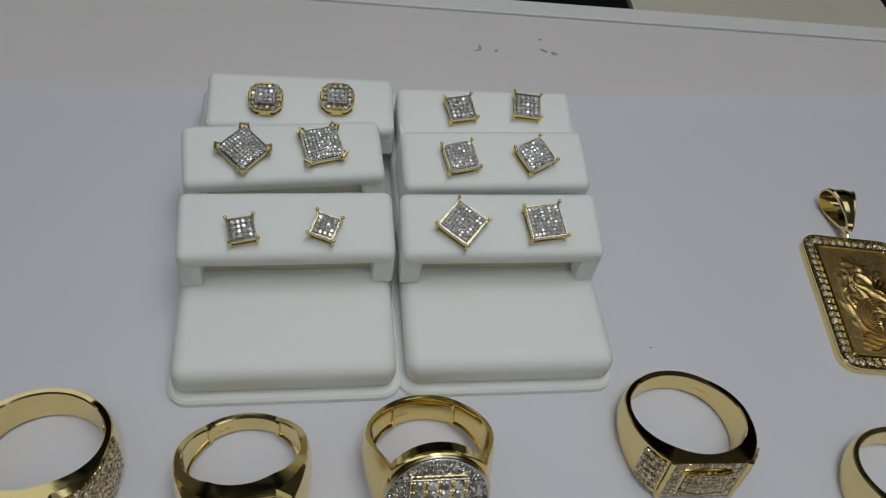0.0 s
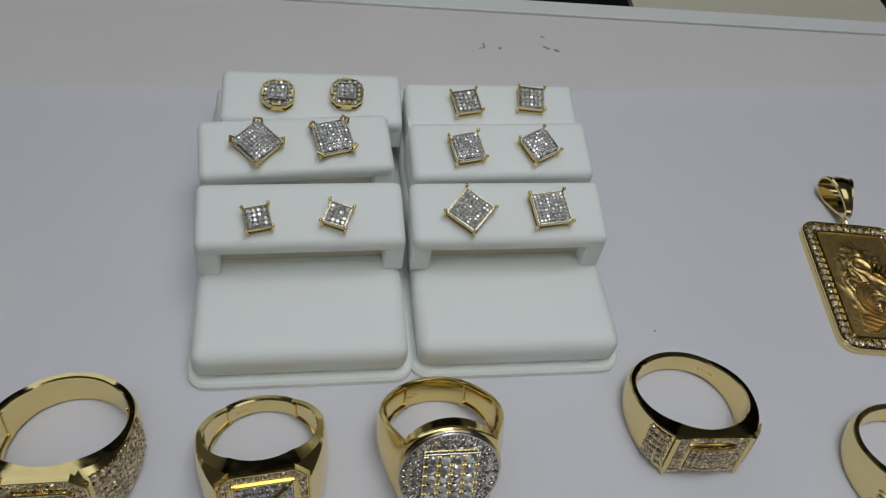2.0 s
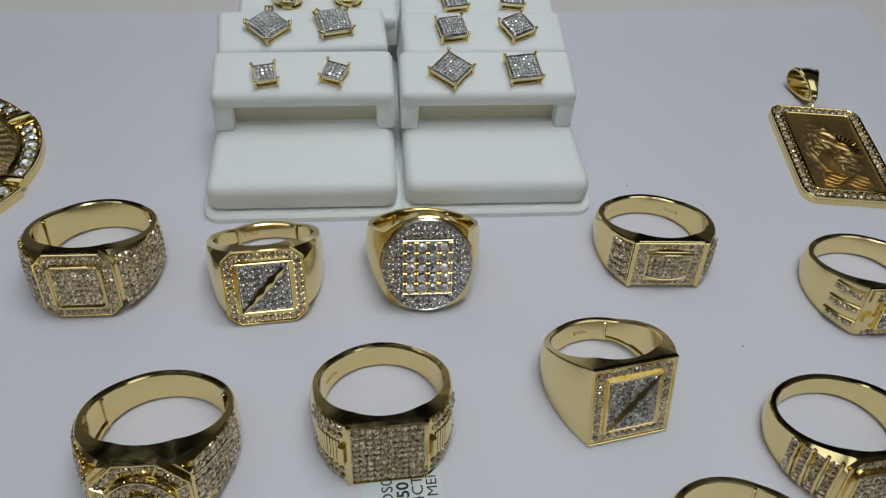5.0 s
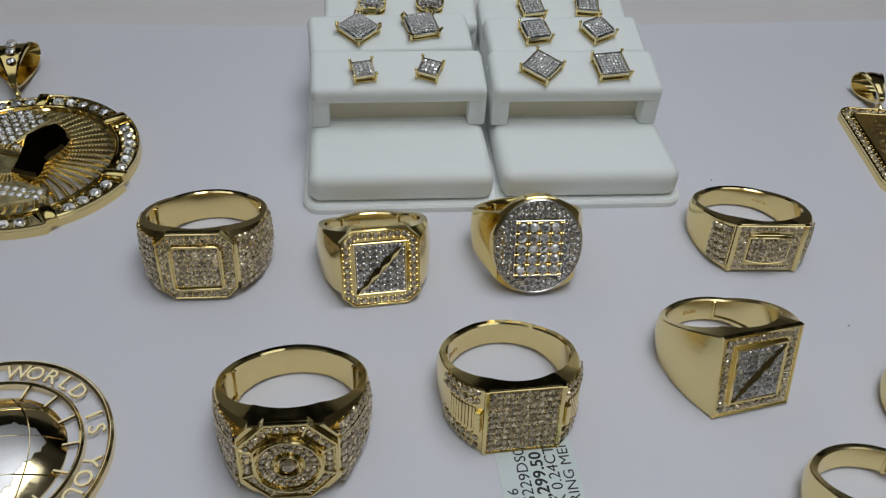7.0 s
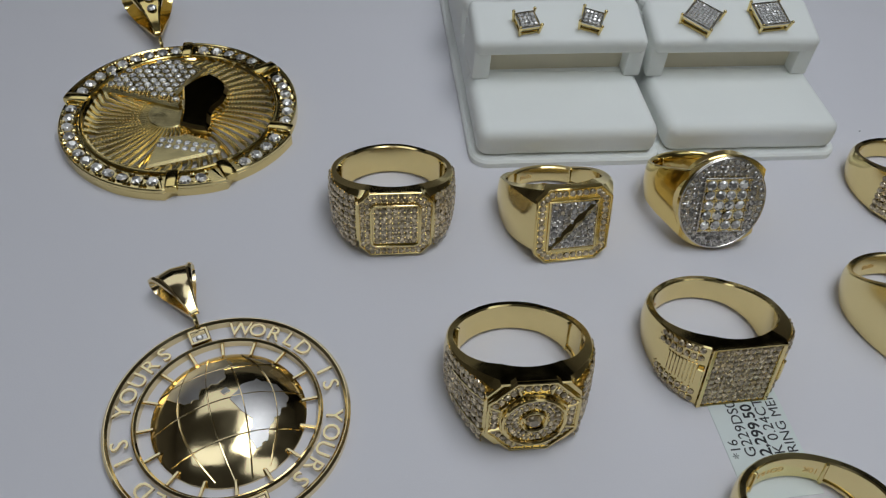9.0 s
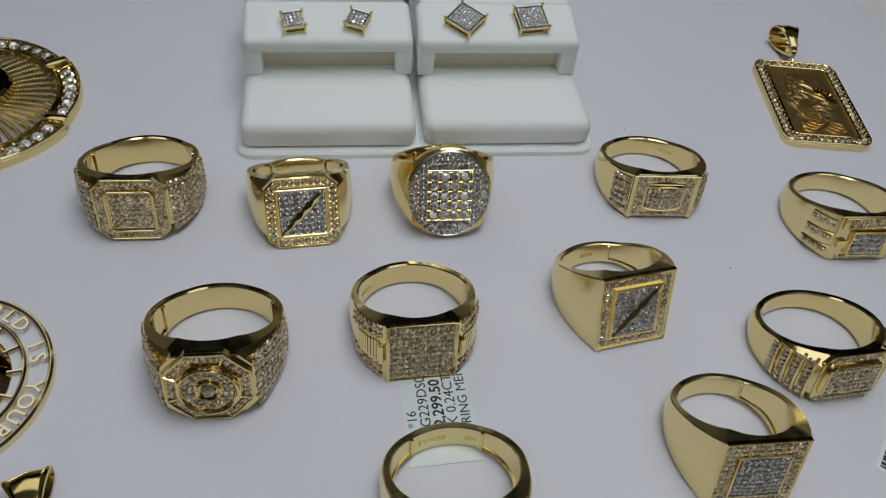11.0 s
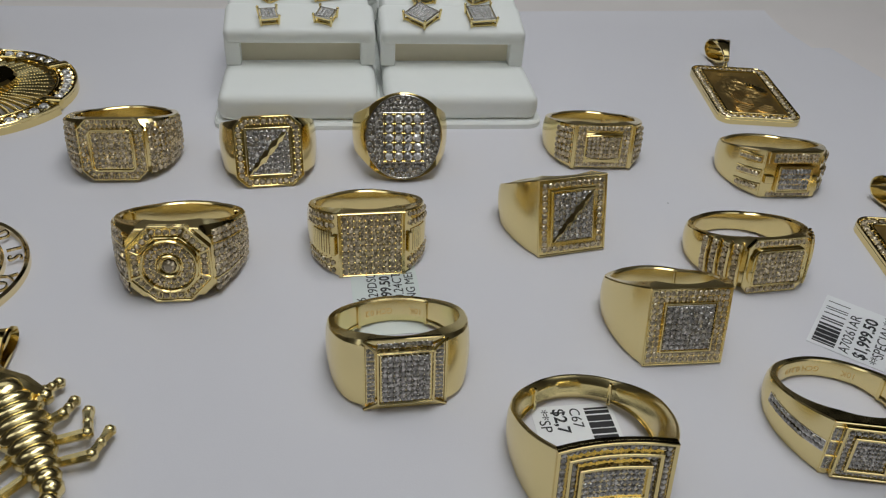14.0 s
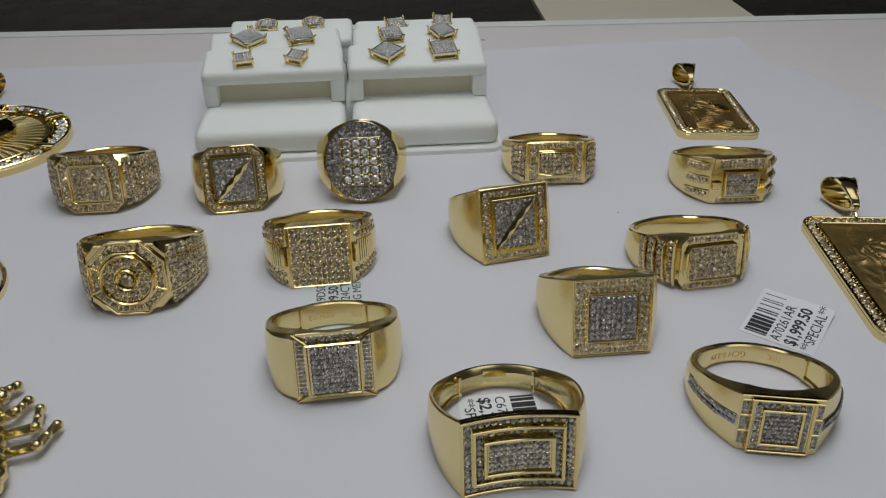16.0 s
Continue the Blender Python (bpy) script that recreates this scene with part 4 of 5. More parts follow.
for s in (-1, 1):
    m = r.shoulder(s)
    r.plate("side_block", [(x + s * 5.9, y - 1.0) for x, y in rect(2.2, 1.6)], 0.2, 1.2, GOLD)
    for k in (-1, 0, 1):
        h = r.shoulder_height(2.5) * 0.62
        r.plate("stepped_bar", long_strip(0.2 + 0.3 * k, 6.2 - 0.3 * k, lambda x: k * h - 0.95, lambda x: k * h + 0.95), -0.1, 0.38, GOLD, m=m)
        r.stones("pave_bar", lambda st, be, k=k, h=h, m=m: pave(st, be, m @ T(3.2, k * h, 0), 5.4, 1.4, 0.95, 0.4))


def inner_stamp(r, text, angle, h=1.1, flip=True):
    """A stamped mark inside the back of the band."""
    def bend(p):
        a = radians(angle) - p.x / r.Ri
        rad = r.inner(a) - 0.12 - p.z
        q = Vector((rad * math.cos(a), rad * math.sin(a), p.y))
        return r.m @ q
    return lettering(text, h, R(180 if flip else 0, "Z"), GOLD_PLATE, r.ob, "stamp", bend=bend, depth=0.02)


def inner_mark(r, angle, bars=6):
    """A stamp too small to read: a row of short bars inside the band."""
    for i in range(bars):
        a = radians(angle) + (i - bars / 2) * 0.055
        part("stamp_bar", soft_box(bmesh.new(), r.m @ R(math.degrees(a), "Z") @ T(r.inner(a) - 0.11, 0, -0.45), 0.06, 0.3, 0.9 if i % 3 else 0.6, 0), GOLD_PLATE, r.ob)


for ring, angle in ((TWIST_RING, 112), (ROUND_RING, 118), (BOWED_RING, 52), (FLAT_RING, 148), (TALL_RING, 95)):
    inner_mark(ring, angle)
inner_stamp(SPLIT_RING, "10K", 62)
inner_stamp(SPLIT_RING, "GCH 0.219", 112)
inner_stamp(BOX_RING, "10K", 62)
inner_stamp(BOX_RING, "GCH 0.2", 105)


# ---------- pendants ----------
def bail(parent, x, y, turn, length, wide, thick=0.55, high=3.4, metal=GOLD, ridge=0.5):
    """A tapered loop that lies on its side: narrow at the pendant, wide at the far end. Origin at the narrow end, +y away from the pendant."""
    bm = bmesh.new()
    m = T(x, y, high) @ R(turn, "Z")
    n, rows = 36, []
    for i in range(n):
        a = 2 * math.pi * i / n - math.pi / 2
        cy, cz = length / 2 * (1 + math.sin(a)), high * math.cos(a) * (0.45 + 0.55 * (1 + math.sin(a)) / 2)
        k = (1 + math.sin(a)) / 2
        w = 0.8 + (wide / 2 - 0.8) * k ** 1.3
        d = Vector((0, cy - length * 0.5, cz)).normalized()
        prof = [(-w, 0.0), (-w * 0.86, 0.28), (-w * 0.7, 0.02), (0, ridge * k), (w * 0.7, 0.02), (w * 0.86, 0.28), (w, 0.0), (w, -thick), (0, -thick), (-w, -thick)]
        rows.append([bm.verts.new(m @ (Vector((px, cy, cz)) + d * q)) for px, q in prof])
    for i in range(n):
        p, q = rows[i], rows[(i + 1) % n]
        for j in range(len(p)):
            bm.faces.new((p[j], q[j], q[(j + 1) % len(p)], p[(j + 1) % len(p)]))
    return part("bail", bm, metal, parent, "tapered polished gold bail", angle=25)


def jump_ring(parent, x, y, z=1.6, r=1.3, metal=GOLD, turn=0):
    pts = [(r * math.cos(a), 0, r * math.sin(a)) for a in [2 * math.pi * i / 20 for i in range(20)]]
    return part("jump_ring", tube(bmesh.new(), pts, 0.4, 8, True, T(x, y, z) @ R(turn, "Z") @ R(90, "Z")), metal, parent)


def inside_of(poly):
    def test(x, y):
        hit = False
        for (x1, y1), (x2, y2) in zip(poly, poly[1:] + poly[:1]):
            if (y1 > y) != (y2 > y) and x < (x2 - x1) * (y - y1) / (y2 - y1) + x1:
                hit = not hit
        return hit
    return test


# bar-shaped pendants with a struck panel
def bar_pendant(x, y, turn, w, h, label, group):
    ob = thing("bar_pendant", place_mm(x, y, 0, turn), label, "pendant", group)
    out = round_rect(w, h, 3.6, 6)
    part("frame", prism(bmesh.new(), Matrix(), out, 0.0, 1.7, 0.35), GOLD, ob)
    part("outer_rim", frame_bar(bmesh.new(), Matrix(), out, 0.5, 1.5, 2.2, 0.15), GOLD, ob)
    part("inner_rim", frame_bar(bmesh.new(), Matrix(), round_rect(w - 5.6, h - 5.6, 1.4, 3), 0.5, 1.5, 2.3, 0.15), GOLD, ob)
    part("panel", prism(bmesh.new(), Matrix(), round_rect(w - 6.4, h - 6.4, 1.0, 3), 1.5, 1.76, 0.05), GOLD_PLATE, ob, "struck gold panel")
    pitch = 1.75
    line = inset(out, 1.65)
    beads = Geo(40)
    n = len(line)
    for k in range(n):
        a, b = Vector(line[k]), Vector(line[(k + 1) % n])
        c = max(1, round((b - a).length / pitch)) if (b - a).length > 1.0 else (1 if k % 2 == 0 else 0)
        for i in range(c):
            p = a + (b - a) * ((i + 0.5) / c)
            stone(ob, T(p.x, p.y, 1.75) @ tilted(1.0), 0.84, WARM_STONE)
            e = (b - a).normalized() * pitch / 2
            s = Vector((-e.y, e.x)) * 1.05
            for q in (s, -s):
                beads.add(BEAD, T(p.x + e.x + q.x, p.y + e.y + q.y, 1.85) @ S(0.28))
    part("bead_frame", beads, GOLD, ob, kind="stuff")
    # the struck relief: swelling folds in an oval field
    k = min(w / 23.4, 1.2)
    pw, ph, nx, ny = w - 6.9, h - 6.9, 56, 88
    bm = bmesh.new()
    rows = []
    for b in range(ny + 1):
        row = []
        for a in range(nx + 1):
            x, y = pw * (a / nx - 0.5), ph * (b / ny - 0.5)
            u, v = x / (0.44 * pw), (y - 0.04 * ph) / (0.40 * ph)
            mask = max(0.0, min(1.0, 2.6 * (1.0 - math.hypot(u, v) - 0.22 * noise.noise(Vector((x * 0.45, y * 0.45, w))))))
            swirl = 0.9 * math.sin(0.35 * y + 0.5 * x) + 1.4 * noise.noise(Vector((x * 0.22 / k, y * 0.22 / k, 5 + w)))
            fold = 1 - abs(math.sin(1.15 * (x * math.cos(swirl) + y * math.sin(swirl)) / k))
            mass = 0.5 + 0.9 * noise.noise(Vector((x * 0.26 / k, y * 0.26 / k, 9 + w)))
            row.append(bm.verts.new((x, y, 1.78 + mask * max(0.0, 0.35 * mass + 0.40 * fold))))
        rows.append(row)
    for p, q in zip(rows, rows[1:]):
        for a in range(nx):
            bm.faces.new((p[a], p[a + 1], q[a + 1], q[a]))
    part("relief", bm, GOLD_PLATE, ob, "struck relief of swelling folds", angle=60)
    for j in range(4):
        pts = [((-5 + 1.2 * i) * k, (-9.5 - 1.0 * j + 0.8 * math.sin(i * 1.1 + j)) * k, 1.8) for i in range(10)]
        part("relief_wave", tube(bmesh.new(), pts, 0.38, 6), GOLD_PLATE, ob)
    for j in range(5):
        q = 1 - 0.15 * j
        pts = [((0.2 + 4.3 * q * math.cos(t)) * k, (-4.2 + 4.6 * q * math.sin(t)) * k, 2.0 + 0.04 * j) for t in [1.0 + 0.42 * i for i in range(10)]]
        part("relief_horn", tube(bmesh.new(), pts, [0.1 + 0.34 * math.sin(math.pi * (i + 0.5) / 10) for i in range(10)], 6), GOLD_PLATE, ob)
    for j in range(8):
        t = 1.45 - 0.24 * j
        pts = [((2.0 + d * math.cos(t)) * k, (0.6 + 1.15 * d * math.sin(t)) * k, 2.1) for d in (2.2, 3.4, 4.6, 5.4)]
        part("relief_rib", tube(bmesh.new(), pts, [0.3, 0.42, 0.4, 0.15], 6), GOLD, ob)
    jump_ring(ob, 0, h / 2 + 0.5, 1.6, 1.2)
    bail(ob, 0, h / 2 + 0.9, 0, 11.8, 7.6, high=4.0)
    return ob


bar_pendant(106.0, 23.3, -5.0, 23.2, 36.2, "gold bar pendant with struck panel in stone frame", "bar pendants")
bar_pendant(115.6, -66.5, -5.6, 25.6, 45.0, "larger gold bar pendant with struck panel, stone frame", "bar pendants")

# globe pendant
GX, GY, GT = -85.6, -63.0, 23.5
globe = thing("globe_pendant", place_mm(GX, GY, 0, GT), "round gold globe pendant with cut-out lettered rim", "pendant")
part("outer_rim", frame_bar(bmesh.new(), Matrix(), disc(19.3, 96), 0.9, 0.0, 1.8, 0.4), GOLD_PALE, globe)
part("inner_rim", frame_bar(bmesh.new(), Matrix(), disc(14.9, 80), 0.75, 0.0, 1.8, 0.35), GOLD_PALE, globe)
for k in range(16):
    a = radians(11 + 22.5 * k)
    part("spoke", tube(bmesh.new(), [(11.6 * math.cos(a), 11.6 * math.sin(a), 1.0), (14.4 * math.cos(a), 14.4 * math.sin(a), 1.0)], 0.32, 6), GOLD_PALE, globe)
DR, DH = 12.2, 4.2
SPH = (DR * DR + DH * DH) / (2 * DH)


def dome_z(x, y, up=0.0):
    return 0.4 + math.sqrt(max(0.0, (SPH + up) ** 2 - x * x - y * y)) - (SPH - DH)


bm = bmesh.new()
rings = []
for i in range(13):
    rr = DR * i / 12
    rings.append([bm.verts.new((rr * math.cos(2 * math.pi * j / 64), rr * math.sin(2 * math.pi * j / 64), dome_z(rr, 0))) for j in range(64 if i else 1)])
for j in range(64):
    bm.faces.new((rings[0][0], rings[1][j], rings[1][(j + 1) % 64]))
for i in range(1, 12):
    for j in range(64):
        bm.faces.new((rings[i][j], rings[i + 1][j], rings[i + 1][(j + 1) % 64], rings[i][(j + 1) % 64]))
low = [bm.verts.new((v.co.x, v.co.y, 0.0)) for v in rings[12]]
for j in range(64):
    bm.faces.new((rings[12][j], low[j], low[(j + 1) % 64], rings[12][(j + 1) % 64]))
part("dome", bm, GOLD_PALE, globe, "polished gold dome")
for lat in (-6.5, 0.0, 6.5):
    pts = [(x, lat + 0.9 * math.cos(x / 8), 0) for x in [-11.8 + 23.6 * i / 24 for i in range(25)]]
    pts = [(x, y, dome_z(x, y, 0.05)) for x, y, _ in pts if x * x + y * y < DR * DR * 0.98]
    part("grid_line", tube(bmesh.new(), pts, 0.13, 6, m=R(-GT + 18, "Z")), GOLD_PALE, globe)
for lon in (-7.5, -2.6, 2.6, 7.5):
    pts = [(lon * math.cos(y / 11), y) for y in [-11.8 + 23.6 * i / 24 for i in range(25)]]
    pts = [(x, y, dome_z(x, y, 0.05)) for x, y in pts if x * x + y * y < DR * DR * 0.98]
    part("grid_line", tube(bmesh.new(), pts, 0.13, 6, m=R(-GT + 18, "Z")), GOLD_PALE, globe)
LANDS = (
    [(-10.2, 2.6), (-8.6, 6.4), (-5.4, 9.2), (-1.6, 10.0), (-0.2, 8.6), (-1.4, 7.2), (-0.8, 5.2), (-2.2, 3.6), (-4.0, 3.2), (-4.6, 1.2), (-6.6, 0.4), (-8.4, 1.4)],
    [(0.6, 0.6), (1.9, 3.6), (4.2, 4.8), (7.4, 4.2), (9.4, 2.2), (8.6, -0.4), (7.4, -2.4), (6.6, -5.4), (5.2, -7.0), (4.2, -5.6), (4.4, -2.6), (2.4, -1.2)],
    [(1.4, 10.6), (4.6, 9.4), (6.4, 9.0), (4.6, 10.4)],
    [(-0.6, 1.6), (0.4, 2.2), (-0.2, 2.9), (-1.2, 2.2)],
)
for land in LANDS:
    bm = bmesh.new()
    edge = []
    for (x1, y1), (x2, y2) in zip(land, land[1:] + land[:1]):
        for k in range(5):
            x, y = x1 + (x2 - x1) * k / 5, y1 + (y2 - y1) * k / 5
            w = 0.35 * noise.noise(Vector((x * 1.3, y * 1.3, 3)))
            edge.append(bm.verts.new((x + w, y - w, 0)))
    bm.faces.new(edge)
    bmesh.ops.triangulate(bm, faces=list(bm.faces))
    for _ in range(2):
        bmesh.ops.subdivide_edges(bm, edges=[e for e in bm.edges if e.calc_length() > 0.7], cuts=1)
        bmesh.ops.triangulate(bm, faces=[f for f in bm.faces if len(f.verts) > 3])
    for v in bm.verts:
        v.co.z = dome_z(v.co.x, v.co.y, 0.14)
    made = bmesh.ops.extrude_face_region(bm, geom=list(bm.faces))
    bmesh.ops.translate(bm, vec=(0, 0, -0.4), verts=[v for v in made["geom"] if isinstance(v, bmesh.types.BMVert)])
    part("continent", bm, STEEL_SATIN, globe, "brushed white gold land mass", m=R(-GT, "Z"))
for start in (67, -113):
    for i, ch in enumerate("WORLD IS YOURS"):
        if ch != " ":
            a = start - i * 134 / 13
            lettering(ch, 2.7, R(a - 90, "Z") @ T(0, 16.6, 1.2) @ Matrix.Diagonal((1, 1, 5, 1)), GOLD_PALE, globe, "letter", bold=0.0)
for a in (91, -91):
    sq = part("square_setting", frame_bar(bmesh.new(), R(a - 90, "Z") @ T(0, 16.6, 0.6), rect(3.4, 3.0), 0.5, 0.0, 1.2, 0.1), GOLD_PALE, globe)
    stone(globe, R(a - 90, "Z") @ T(0, 16.6, 1.1), 0.7)
    part("square_floor", prism(bmesh.new(), R(a - 90, "Z") @ T(0, 16.6, 0.6), rect(2.6, 2.2), 0.0, 0.5, 0.05), SILVER, globe)
jump_ring(globe, 0, 19.8)
bail(globe, 0.2, 20.2, 8, 11.0, 8.4, high=3.2, metal=GOLD_PALE)

# round pendant with rays and a crowned bust
FX, FY, FT = -105.8, 13.6, 19.0
disc_p = thing("medallion_pendant", place_mm(FX, FY, 0, 0), "round gold medallion pendant with rays and stone-set rim", "pendant")
RO, RIN = 26.0, 20.6
SPACERS = (-84.5, -57, -15, 43, 95, 171)


def stepped(base, grow):
    """A round outline whose arcs swell towards the next spacer and step back there."""
    out = []
    for a0, a1 in zip(SPACERS, SPACERS[1:] + (SPACERS[0] + 360,)):
        n = max(4, round((a1 - a0) / 3.5))
        for i in range(n):
            a, q = radians(a0 + (a1 - a0) * (i + 0.04) / n), base + grow * i / (n - 1)
            out.append((q * math.cos(a), q * math.sin(a)))
    return out


part("rim", frame_bar(bmesh.new(), Matrix(), stepped(RO - 0.9, 1.3), RO - RIN - 0.3, 0.0, 2.3, 0.4), GOLD, disc_p)
part("outer_rail", frame_bar(bmesh.new(), Matrix(), stepped(RO - 0.9, 1.3), 0.55, 2.0, 2.8, 0.2), GOLD, disc_p)
part("inner_rail", frame_bar(bmesh.new(), Matrix(), disc(RIN + 0.7, 96), 0.7, 1.8, 3.0, 0.2), GOLD_RICH, disc_p)
for a in SPACERS:
    part("spacer", soft_box(bmesh.new(), R(a - 90, "Z") @ T(0, (RO + RIN) / 2, 1.6), 2.6, RO - RIN + 0.2, 1.7, 0.5, 2), GOLD_RICH, disc_p, "polished gold spacer")
beads = Geo(40)
for i in range(46):
    a = 360 * i / 46
    if min(abs((a - s + 180) % 360 - 180) for s in SPACERS) < 6.2:
        continue
    stone(disc_p, R(a, "Z") @ T((RO + RIN) / 2 + 0.2, 0, 2.45) @ tilted(1.0), 1.3)
    for q in (-1.6, 1.45):
        for e in (-1.0, 1.0):
            beads.add(BEAD, R(a, "Z") @ T((RO + RIN) / 2 + 0.2 + q * 0.82, e * 1.25, 2.5) @ S(0.46))
part("bead_rim", beads, GOLD, disc_p, kind="stuff")
CX, CY = -2.3, 0.1
for i in range(54):
    a = 2 * math.pi * i / 54
    pts, rad = [], []
    for k in range(8):
        f = k / 7
        aa = a + 0.32 * (1 - f)
        d = 4.2 + f * 20
        x, y = CX + d * math.cos(aa), CY + d * math.sin(aa)
        if math.hypot(x, y) < RIN - 0.1:
            pts.append((x, y, 1.1 + 0.25 * f))
            rad.append(0.26 + 0.50 * f)
    x, y = CX + 22 * math.cos(a), CY + 22 * math.sin(a)
    kk = (RIN - 0.2) / math.hypot(x, y)
    ray = part("ray", tube(bmesh.new(), pts + [(x * kk, y * kk, 1.3)], rad + [0.76], 6), GOLD_SATIN, disc_p)
    grain = Geo(40)
    for (p, rp), (q, rq) in zip(zip(pts[1:], rad[1:]), zip(pts[2:], rad[2:])):
        for k in range(4):
            c = Vector(p).lerp(Vector(q), k / 4)
            rr = rp + (rq - rp) * k / 4
            grain.add(BEAD, T(c.x, c.y, c.z + rr * 0.82) @ S(0.28))
    if grain.v:
        part("bead_ray", grain, GOLD, disc_p, kind="stuff")
part("hub", prism(bmesh.new(), T(CX, CY, 0), disc(5.2, 28), 0.4, 1.5, 0.4), GOLD_SATIN, disc_p)
HEAD = [(-0.5, 6.7), (2.2, 9.9), (5.0, 12.2), (7.6, 10.2), (9.3, 8.0), (9.9, 6.0), (9.7, 3.4), (9.2, 1.2), (7.8, -0.8), (7.3, -3.4), (7.6, -6.4), (7.2, -8.6), (4.0, -7.8), (1.1, -6.6), (1.0, -3.0), (0.6, -0.3)]
COLLAR = [(-4.1, -19.0), (10.6, -13.6), (10.2, -11.0), (3.1, -7.8), (-3.2, -9.4)]
CROWN = [(-19.0, 7.6), (-0.6, 1.4), (1.6, 6.8), (4.4, 13.4), (2.0, 17.0), (-5.0, 19.8), (-11.5, 17.5), (-18.4, 11.6)]
part("bust", prism(bmesh.new(), Matrix(), HEAD[::-1], 1.0, 4.2, 0.7), GOLD_MIRROR, disc_p, "plain polished bust")
part("collar", prism(bmesh.new(), Matrix(), COLLAR, 1.0, 2.4, 0.5), GOLD_SATIN, disc_p)
part("crown", prism(bmesh.new(), Matrix(), CROWN, 1.0, 2.5, 0.5), GOLD_SATIN, disc_p)
part("crown_band", tube(bmesh.new(), [(-1.6, 4.4, 3.0), (1.0, 9.6, 3.3), (3.6, 14.2, 2.9)], 0.8, 8), GOLD_SATIN, disc_p)
keep = inside_of(CROWN)
for i in range(14):
    for j in range(12):
        x, y = -19 + i * 2.05 + (j % 2) * 1.0, 2 + j * 1.78
        if keep(x - 0.8, y - 0.6) and keep(x + 0.8, y + 0.8) and keep(x, y - 1.6):
            stone(disc_p, T(x, y, 2.55 + rng.uniform(-0.1, 0.15)) @ tilted(1.0), 0.86)
mesh_beads = Geo(40)
for i in range(26):
    for j in range(24):
        x, y = -19.4 + i * 0.95, 1.6 + j * 0.8
        if keep(x - 0.9, y - 0.5) and keep(x + 0.9, y) and keep(x, y - 0.9) and not keep(x, y - 2.6):
            mesh_beads.add(BEAD, T(x, y, 2.5) @ S(0.36))
part("crown_mesh", mesh_beads, GOLD_RICH, disc_p, "fine gold mesh below the crown", kind="stuff")
for i in range(7):
    for j in range(2):
        stone(disc_p, T(-2.0 + 1.8 * i - 0.3 * j, -10.2 - 0.36 * i - 1.7 * j, 2.35) @ tilted(1.0), 0.8)
jump_ring(disc_p, -8.9, 26.2, 1.9, 1.7, GOLD_RICH, FT)
fb = bail(disc_p, -9.3, 26.6, FT, 19.0, 12.5, 0.7, 4.6, GOLD_RICH, 0.2)
for i in range(4):
    k = 0.35 + 0.2 * i
    p = R(FT, "Z") @ Vector((0, 27.2 + 9.25 * 2 * k - 27.2, 0))
    stone(disc_p, T(-9.3 + p.x, 27.2 + p.y, 4.6 + 4.6 * math.sin(math.pi * (0.12 + 0.76 * k)) * (0.45 + 0.55 * k) + 0.45) @ tilted(1.0), 1.25)

# scorpion pendant
sc = thing("scorpion_pendant", place_mm(0, 0, 0, 0), "gold scorpion pendant with segmented body and jointed legs", "pendant")
H0, H1 = Vector((-55.8, -97.6, 3.0)), Vector((-46.6, -110.6, 2.6))
ax = (H1 - H0).normalized()
sd = Vector((-ax.y, ax.x, 0)).normalized()
ang = math.degrees(math.atan2(ax.y, ax.x))
for i in range(8):
    f = i / 7
    p = H0 + (H1 - H0) * f
    w = 4.6 * (1 - 0.55 * f ** 1.6) * (0.8 + 0.2 * min(1, 3 * f))
    part("body_segment", ball(bmesh.new(), T(p.x, p.y, p.z) @ R(ang, "Z") @ Matrix.Diagonal((1.75, w, 2.6 - 0.8 * f, 1)), 10, 6), GOLD_SATIN, sc, angle=40)
tail = [H1 + ax * 2, (-45.2, -114.4, 2.4), (-45.6, -117.2, 2.6), (-47.4, -119.2, 2.8), (-50.4, -119.4, 3.0), (-52.6, -117.8, 3.2), (-53.6, -115.6, 3.4)]
for i, p in enumerate(tail):
    p = Vector(p)
    part("tail_segment", ball(bmesh.new(), T(*p) @ Matrix.Diagonal((1.75 - 0.12 * i, 1.75 - 0.12 * i, 1.7 - 0.1 * i, 1)), 8, 6), GOLD_SATIN, sc, angle=40)
part("sting", tube(bmesh.new(), [(-53.6, -115.6, 3.4), (-53.4, -113.6, 3.9), (-52.4, -112.2, 3.6)], [1.0, 0.7, 0.15], 8), GOLD_RICH, sc)
LEGS = (((0.02, 3.2), (-52.4, -93.8), (-51.1, -91.4)), ((0.30, 3.4), (-48.2, -98.6), (-47.7, -95.3)), ((0.55, 3.0), (-43.6, -102.4), (-45.0, -97.4)), ((0.82, 2.4), (-41.9, -106.4), (-40.9, -101.3)))


def mirrored(p):
    d = Vector((p[0], p[1], 0)) - Vector((H0.x, H0.y, 0))
    return Vector((H0.x, H0.y, 0)) + ax.xy.to_3d() * d.dot(ax) - sd * d.dot(sd)


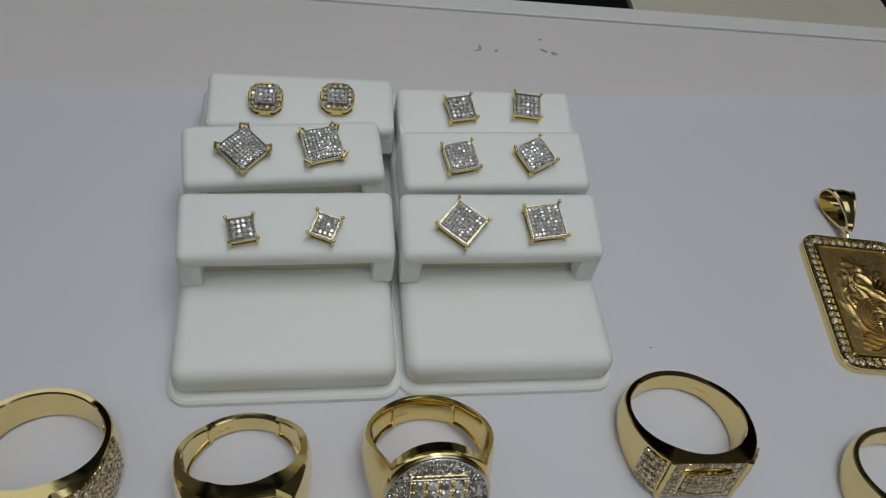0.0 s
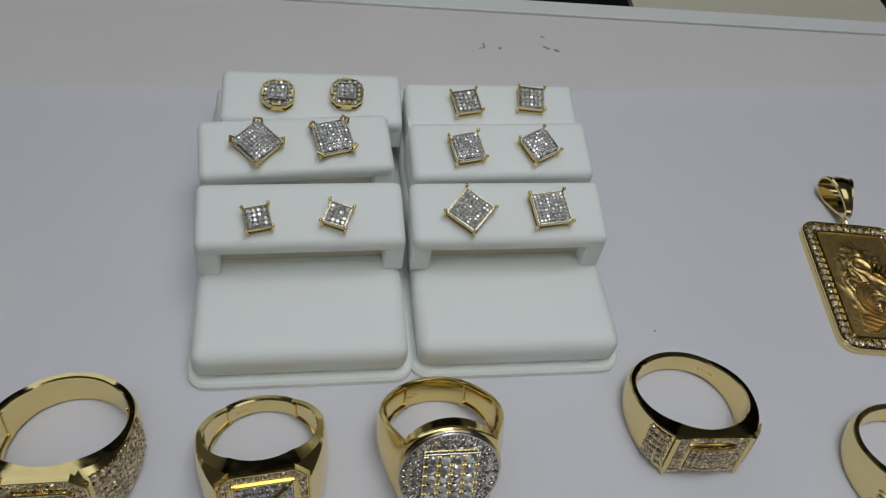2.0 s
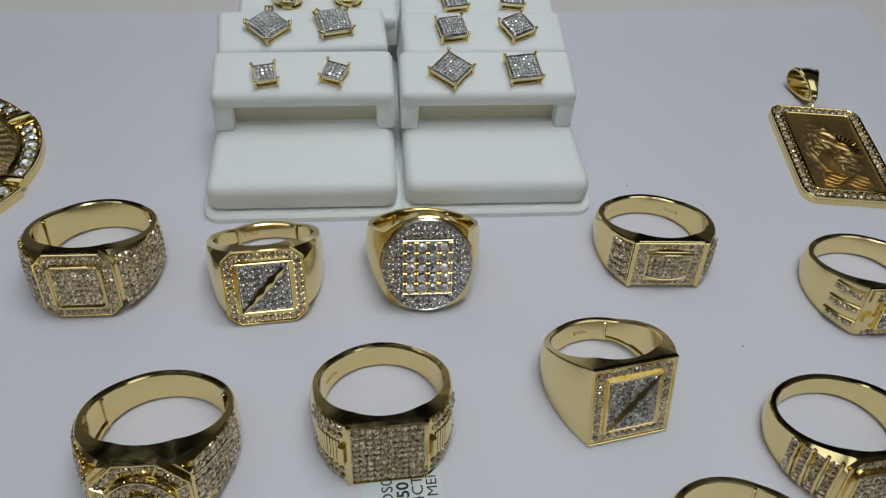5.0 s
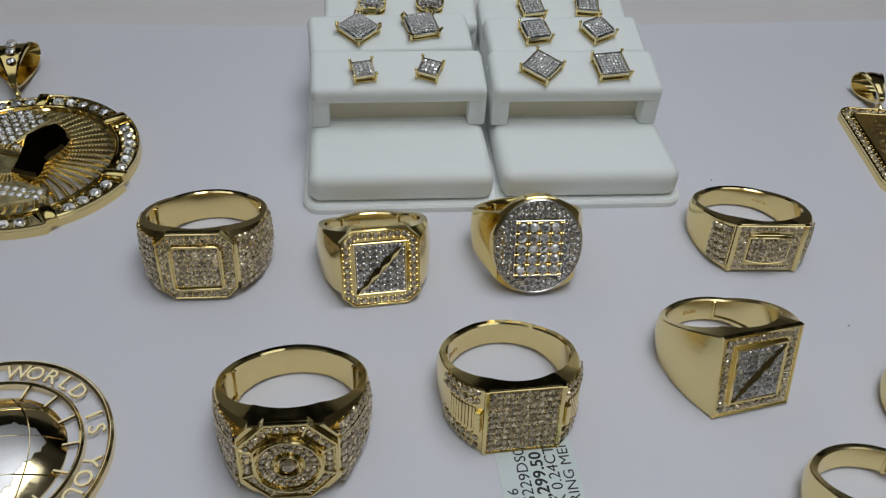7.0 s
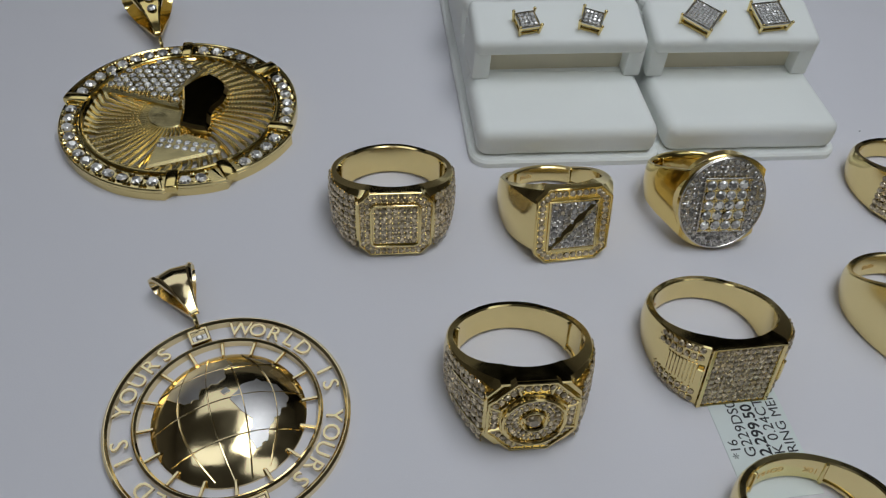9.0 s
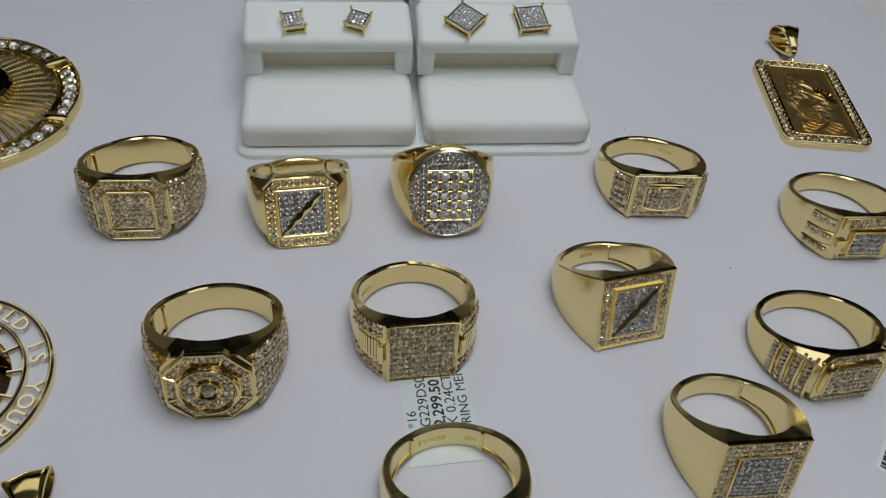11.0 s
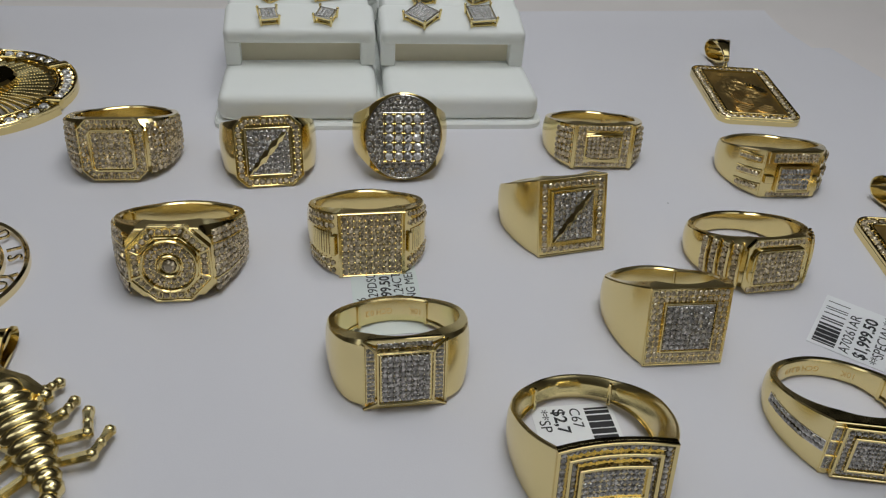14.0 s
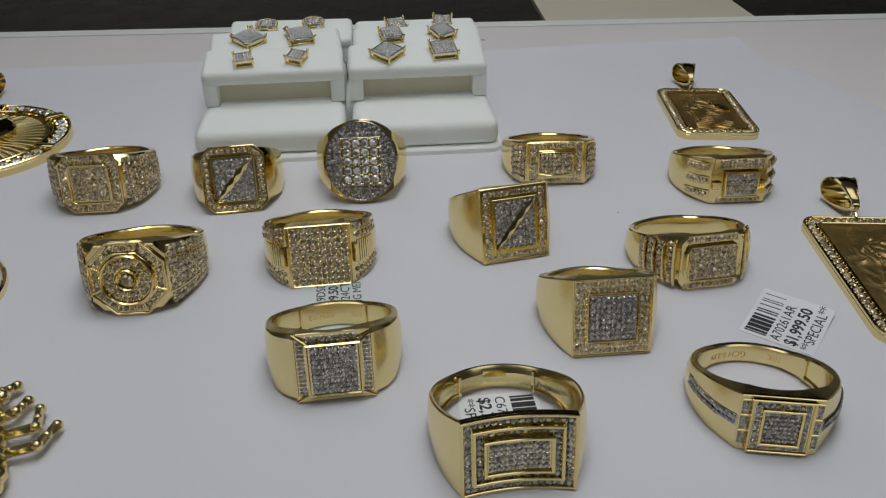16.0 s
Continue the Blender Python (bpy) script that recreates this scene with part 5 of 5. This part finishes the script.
for (f, w), knee, tip in LEGS:
    for side in (1, -1):
        hip = H0 + (H1 - H0) * f + sd * (w * 0.6)
        pts = [Vector((hip.x, hip.y, 1.8)), Vector((knee[0], knee[1], 2.4)), Vector((tip[0], tip[1], 1.6))]
        if side < 0:
            pts = [Vector((*mirrored(p).xy, p.z)) for p in pts]
        bm = bmesh.new()
        tube(bm, pts[:2], [0.75, 0.9], 6)
        tube(bm, [pts[1], pts[1].lerp(pts[2], 0.5), pts[2]], [0.85, 0.7, 0.95], 6)
        ball(bm, T(*pts[1]) @ S(1.0), 7, 5)
        ball(bm, T(*pts[2]) @ S(1.0), 7, 5)
        ball(bm, T(*pts[1].lerp(pts[2], 0.5)) @ S(0.85), 7, 5)
        part("leg", bm, GOLD_SATIN, sc, angle=40)
for side in (1, -1):
    pts = [Vector((-53.2, -97.8, 2.4)), Vector((-51.6, -95.4, 2.8)), Vector((-55.4, -93.2, 3.2)), Vector((-60.2, -91.6, 3.2)), Vector((-62.8, -89.2, 3.0))]
    if side < 0:
        pts = [Vector((*mirrored(p).xy, p.z)) for p in pts]
    bm = bmesh.new()
    tube(bm, pts, [0.9, 1.2, 1.5, 1.7, 0.4], 8)
    for p in pts[1:3]:
        ball(bm, T(*p) @ S(1.35), 7, 5)
    part("claw", bm, GOLD_SATIN, sc, angle=40)
part("head", ball(bmesh.new(), T(-57.6, -95.0, 3.0) @ R(ang, "Z") @ Matrix.Diagonal((2.8, 3.4, 2.4, 1)), 10, 6), GOLD_SATIN, sc, angle=40)
bail(sc, -61.0, -90.2, 22, 10.4, 7.6, 0.6, 2.3, GOLD_RICH)


# ---------- price tags ----------
def price_tag(x, y, turn, w, h, lines, label, bars=True, card=TAG, curl=0.0, z=0.03, start=None):
    """A small printed tag; its text runs along +x, its lines go down -y."""
    ob = thing("price_tag", place_mm(x, y, z, turn), label, "price tag", "price tags")
    bm = bmesh.new()
    n = 12
    top = lambda u, v: 0.12 + curl * max(0.0, u / w + 0.25) ** 2 * 6
    grid = [[bm.verts.new((w * (i / n - 0.5), h * (j / 4 - 0.5), top(w * (i / n - 0.5), 0))) for i in range(n + 1)] for j in range(5)]
    for j in range(4):
        for i in range(n):
            bm.faces.new((grid[j][i], grid[j][i + 1], grid[j + 1][i + 1], grid[j + 1][i]))
    made = bmesh.ops.extrude_face_region(bm, geom=list(bm.faces))
    bmesh.ops.translate(bm, vec=(0, 0, -0.1), verts=[v for v in made["geom"] if isinstance(v, bmesh.types.BMVert)])
    part("card", bm, card, ob)
    bend = lambda p: Vector((p.x, p.y, p.z + top(p.x, 0)))
    if bars:
        u = -w / 2 + 0.9
        k = 0
        rr = random.Random(3)
        while u < w / 2 - 1.2:
            t = rr.choice((0.25, 0.4, 0.7, 1.0, 1.2))
            b = part("bar", prism(bmesh.new(), T(u + t / 2, h / 2 - 2.7, top(u, 0) + 0.01), rect(t, 4.0), 0.0, 0.03, 0.01), INK, ob)
            u += t + rr.choice((0.2, 0.3))
    for text, v, size, bold in lines:
        lettering(text, size, T(-w / 2 + 0.7 if start is None else start, v, 0.04), INK, ob, "print", bold, bend, 0.015, "LEFT")
    return ob


price_tag(86.8, -79.9, 51, 15.0, 13.4, (("A70261AR", 0.4, 1.85, 0.0), ("$1,999.50", -2.3, 2.15, 0.07), ("**SPECIAL**", -5.1, 1.9, 0.0)), "white printed price tag with barcode, lying on paper", curl=0.35)
price_tag(0.5, -68.6, 95, 21.0, 12.8, (("*16", 4.7, 1.7, 0.0), ("G229DS02", 2.4, 1.85, 0.0), ("2,299.50", -0.1, 1.95, 0.06), ("K 0.24CT", -2.45, 1.85, 0.0), ("RING MEN", -4.8, 1.75, 0.0)), "printed price tag partly under two rings", bars=False, card=TAG_FILM, z=0.02, start=-3.3)
price_tag(30.2, -104.2, -86, 15.6, 13.4, (("C67", 0.2, 1.7, 0.0), ("$2,7", -2.4, 2.0, 0.06), ("**SP", -5.1, 1.8, 0.0)), "white price tag lying inside a ring", curl=0.0)
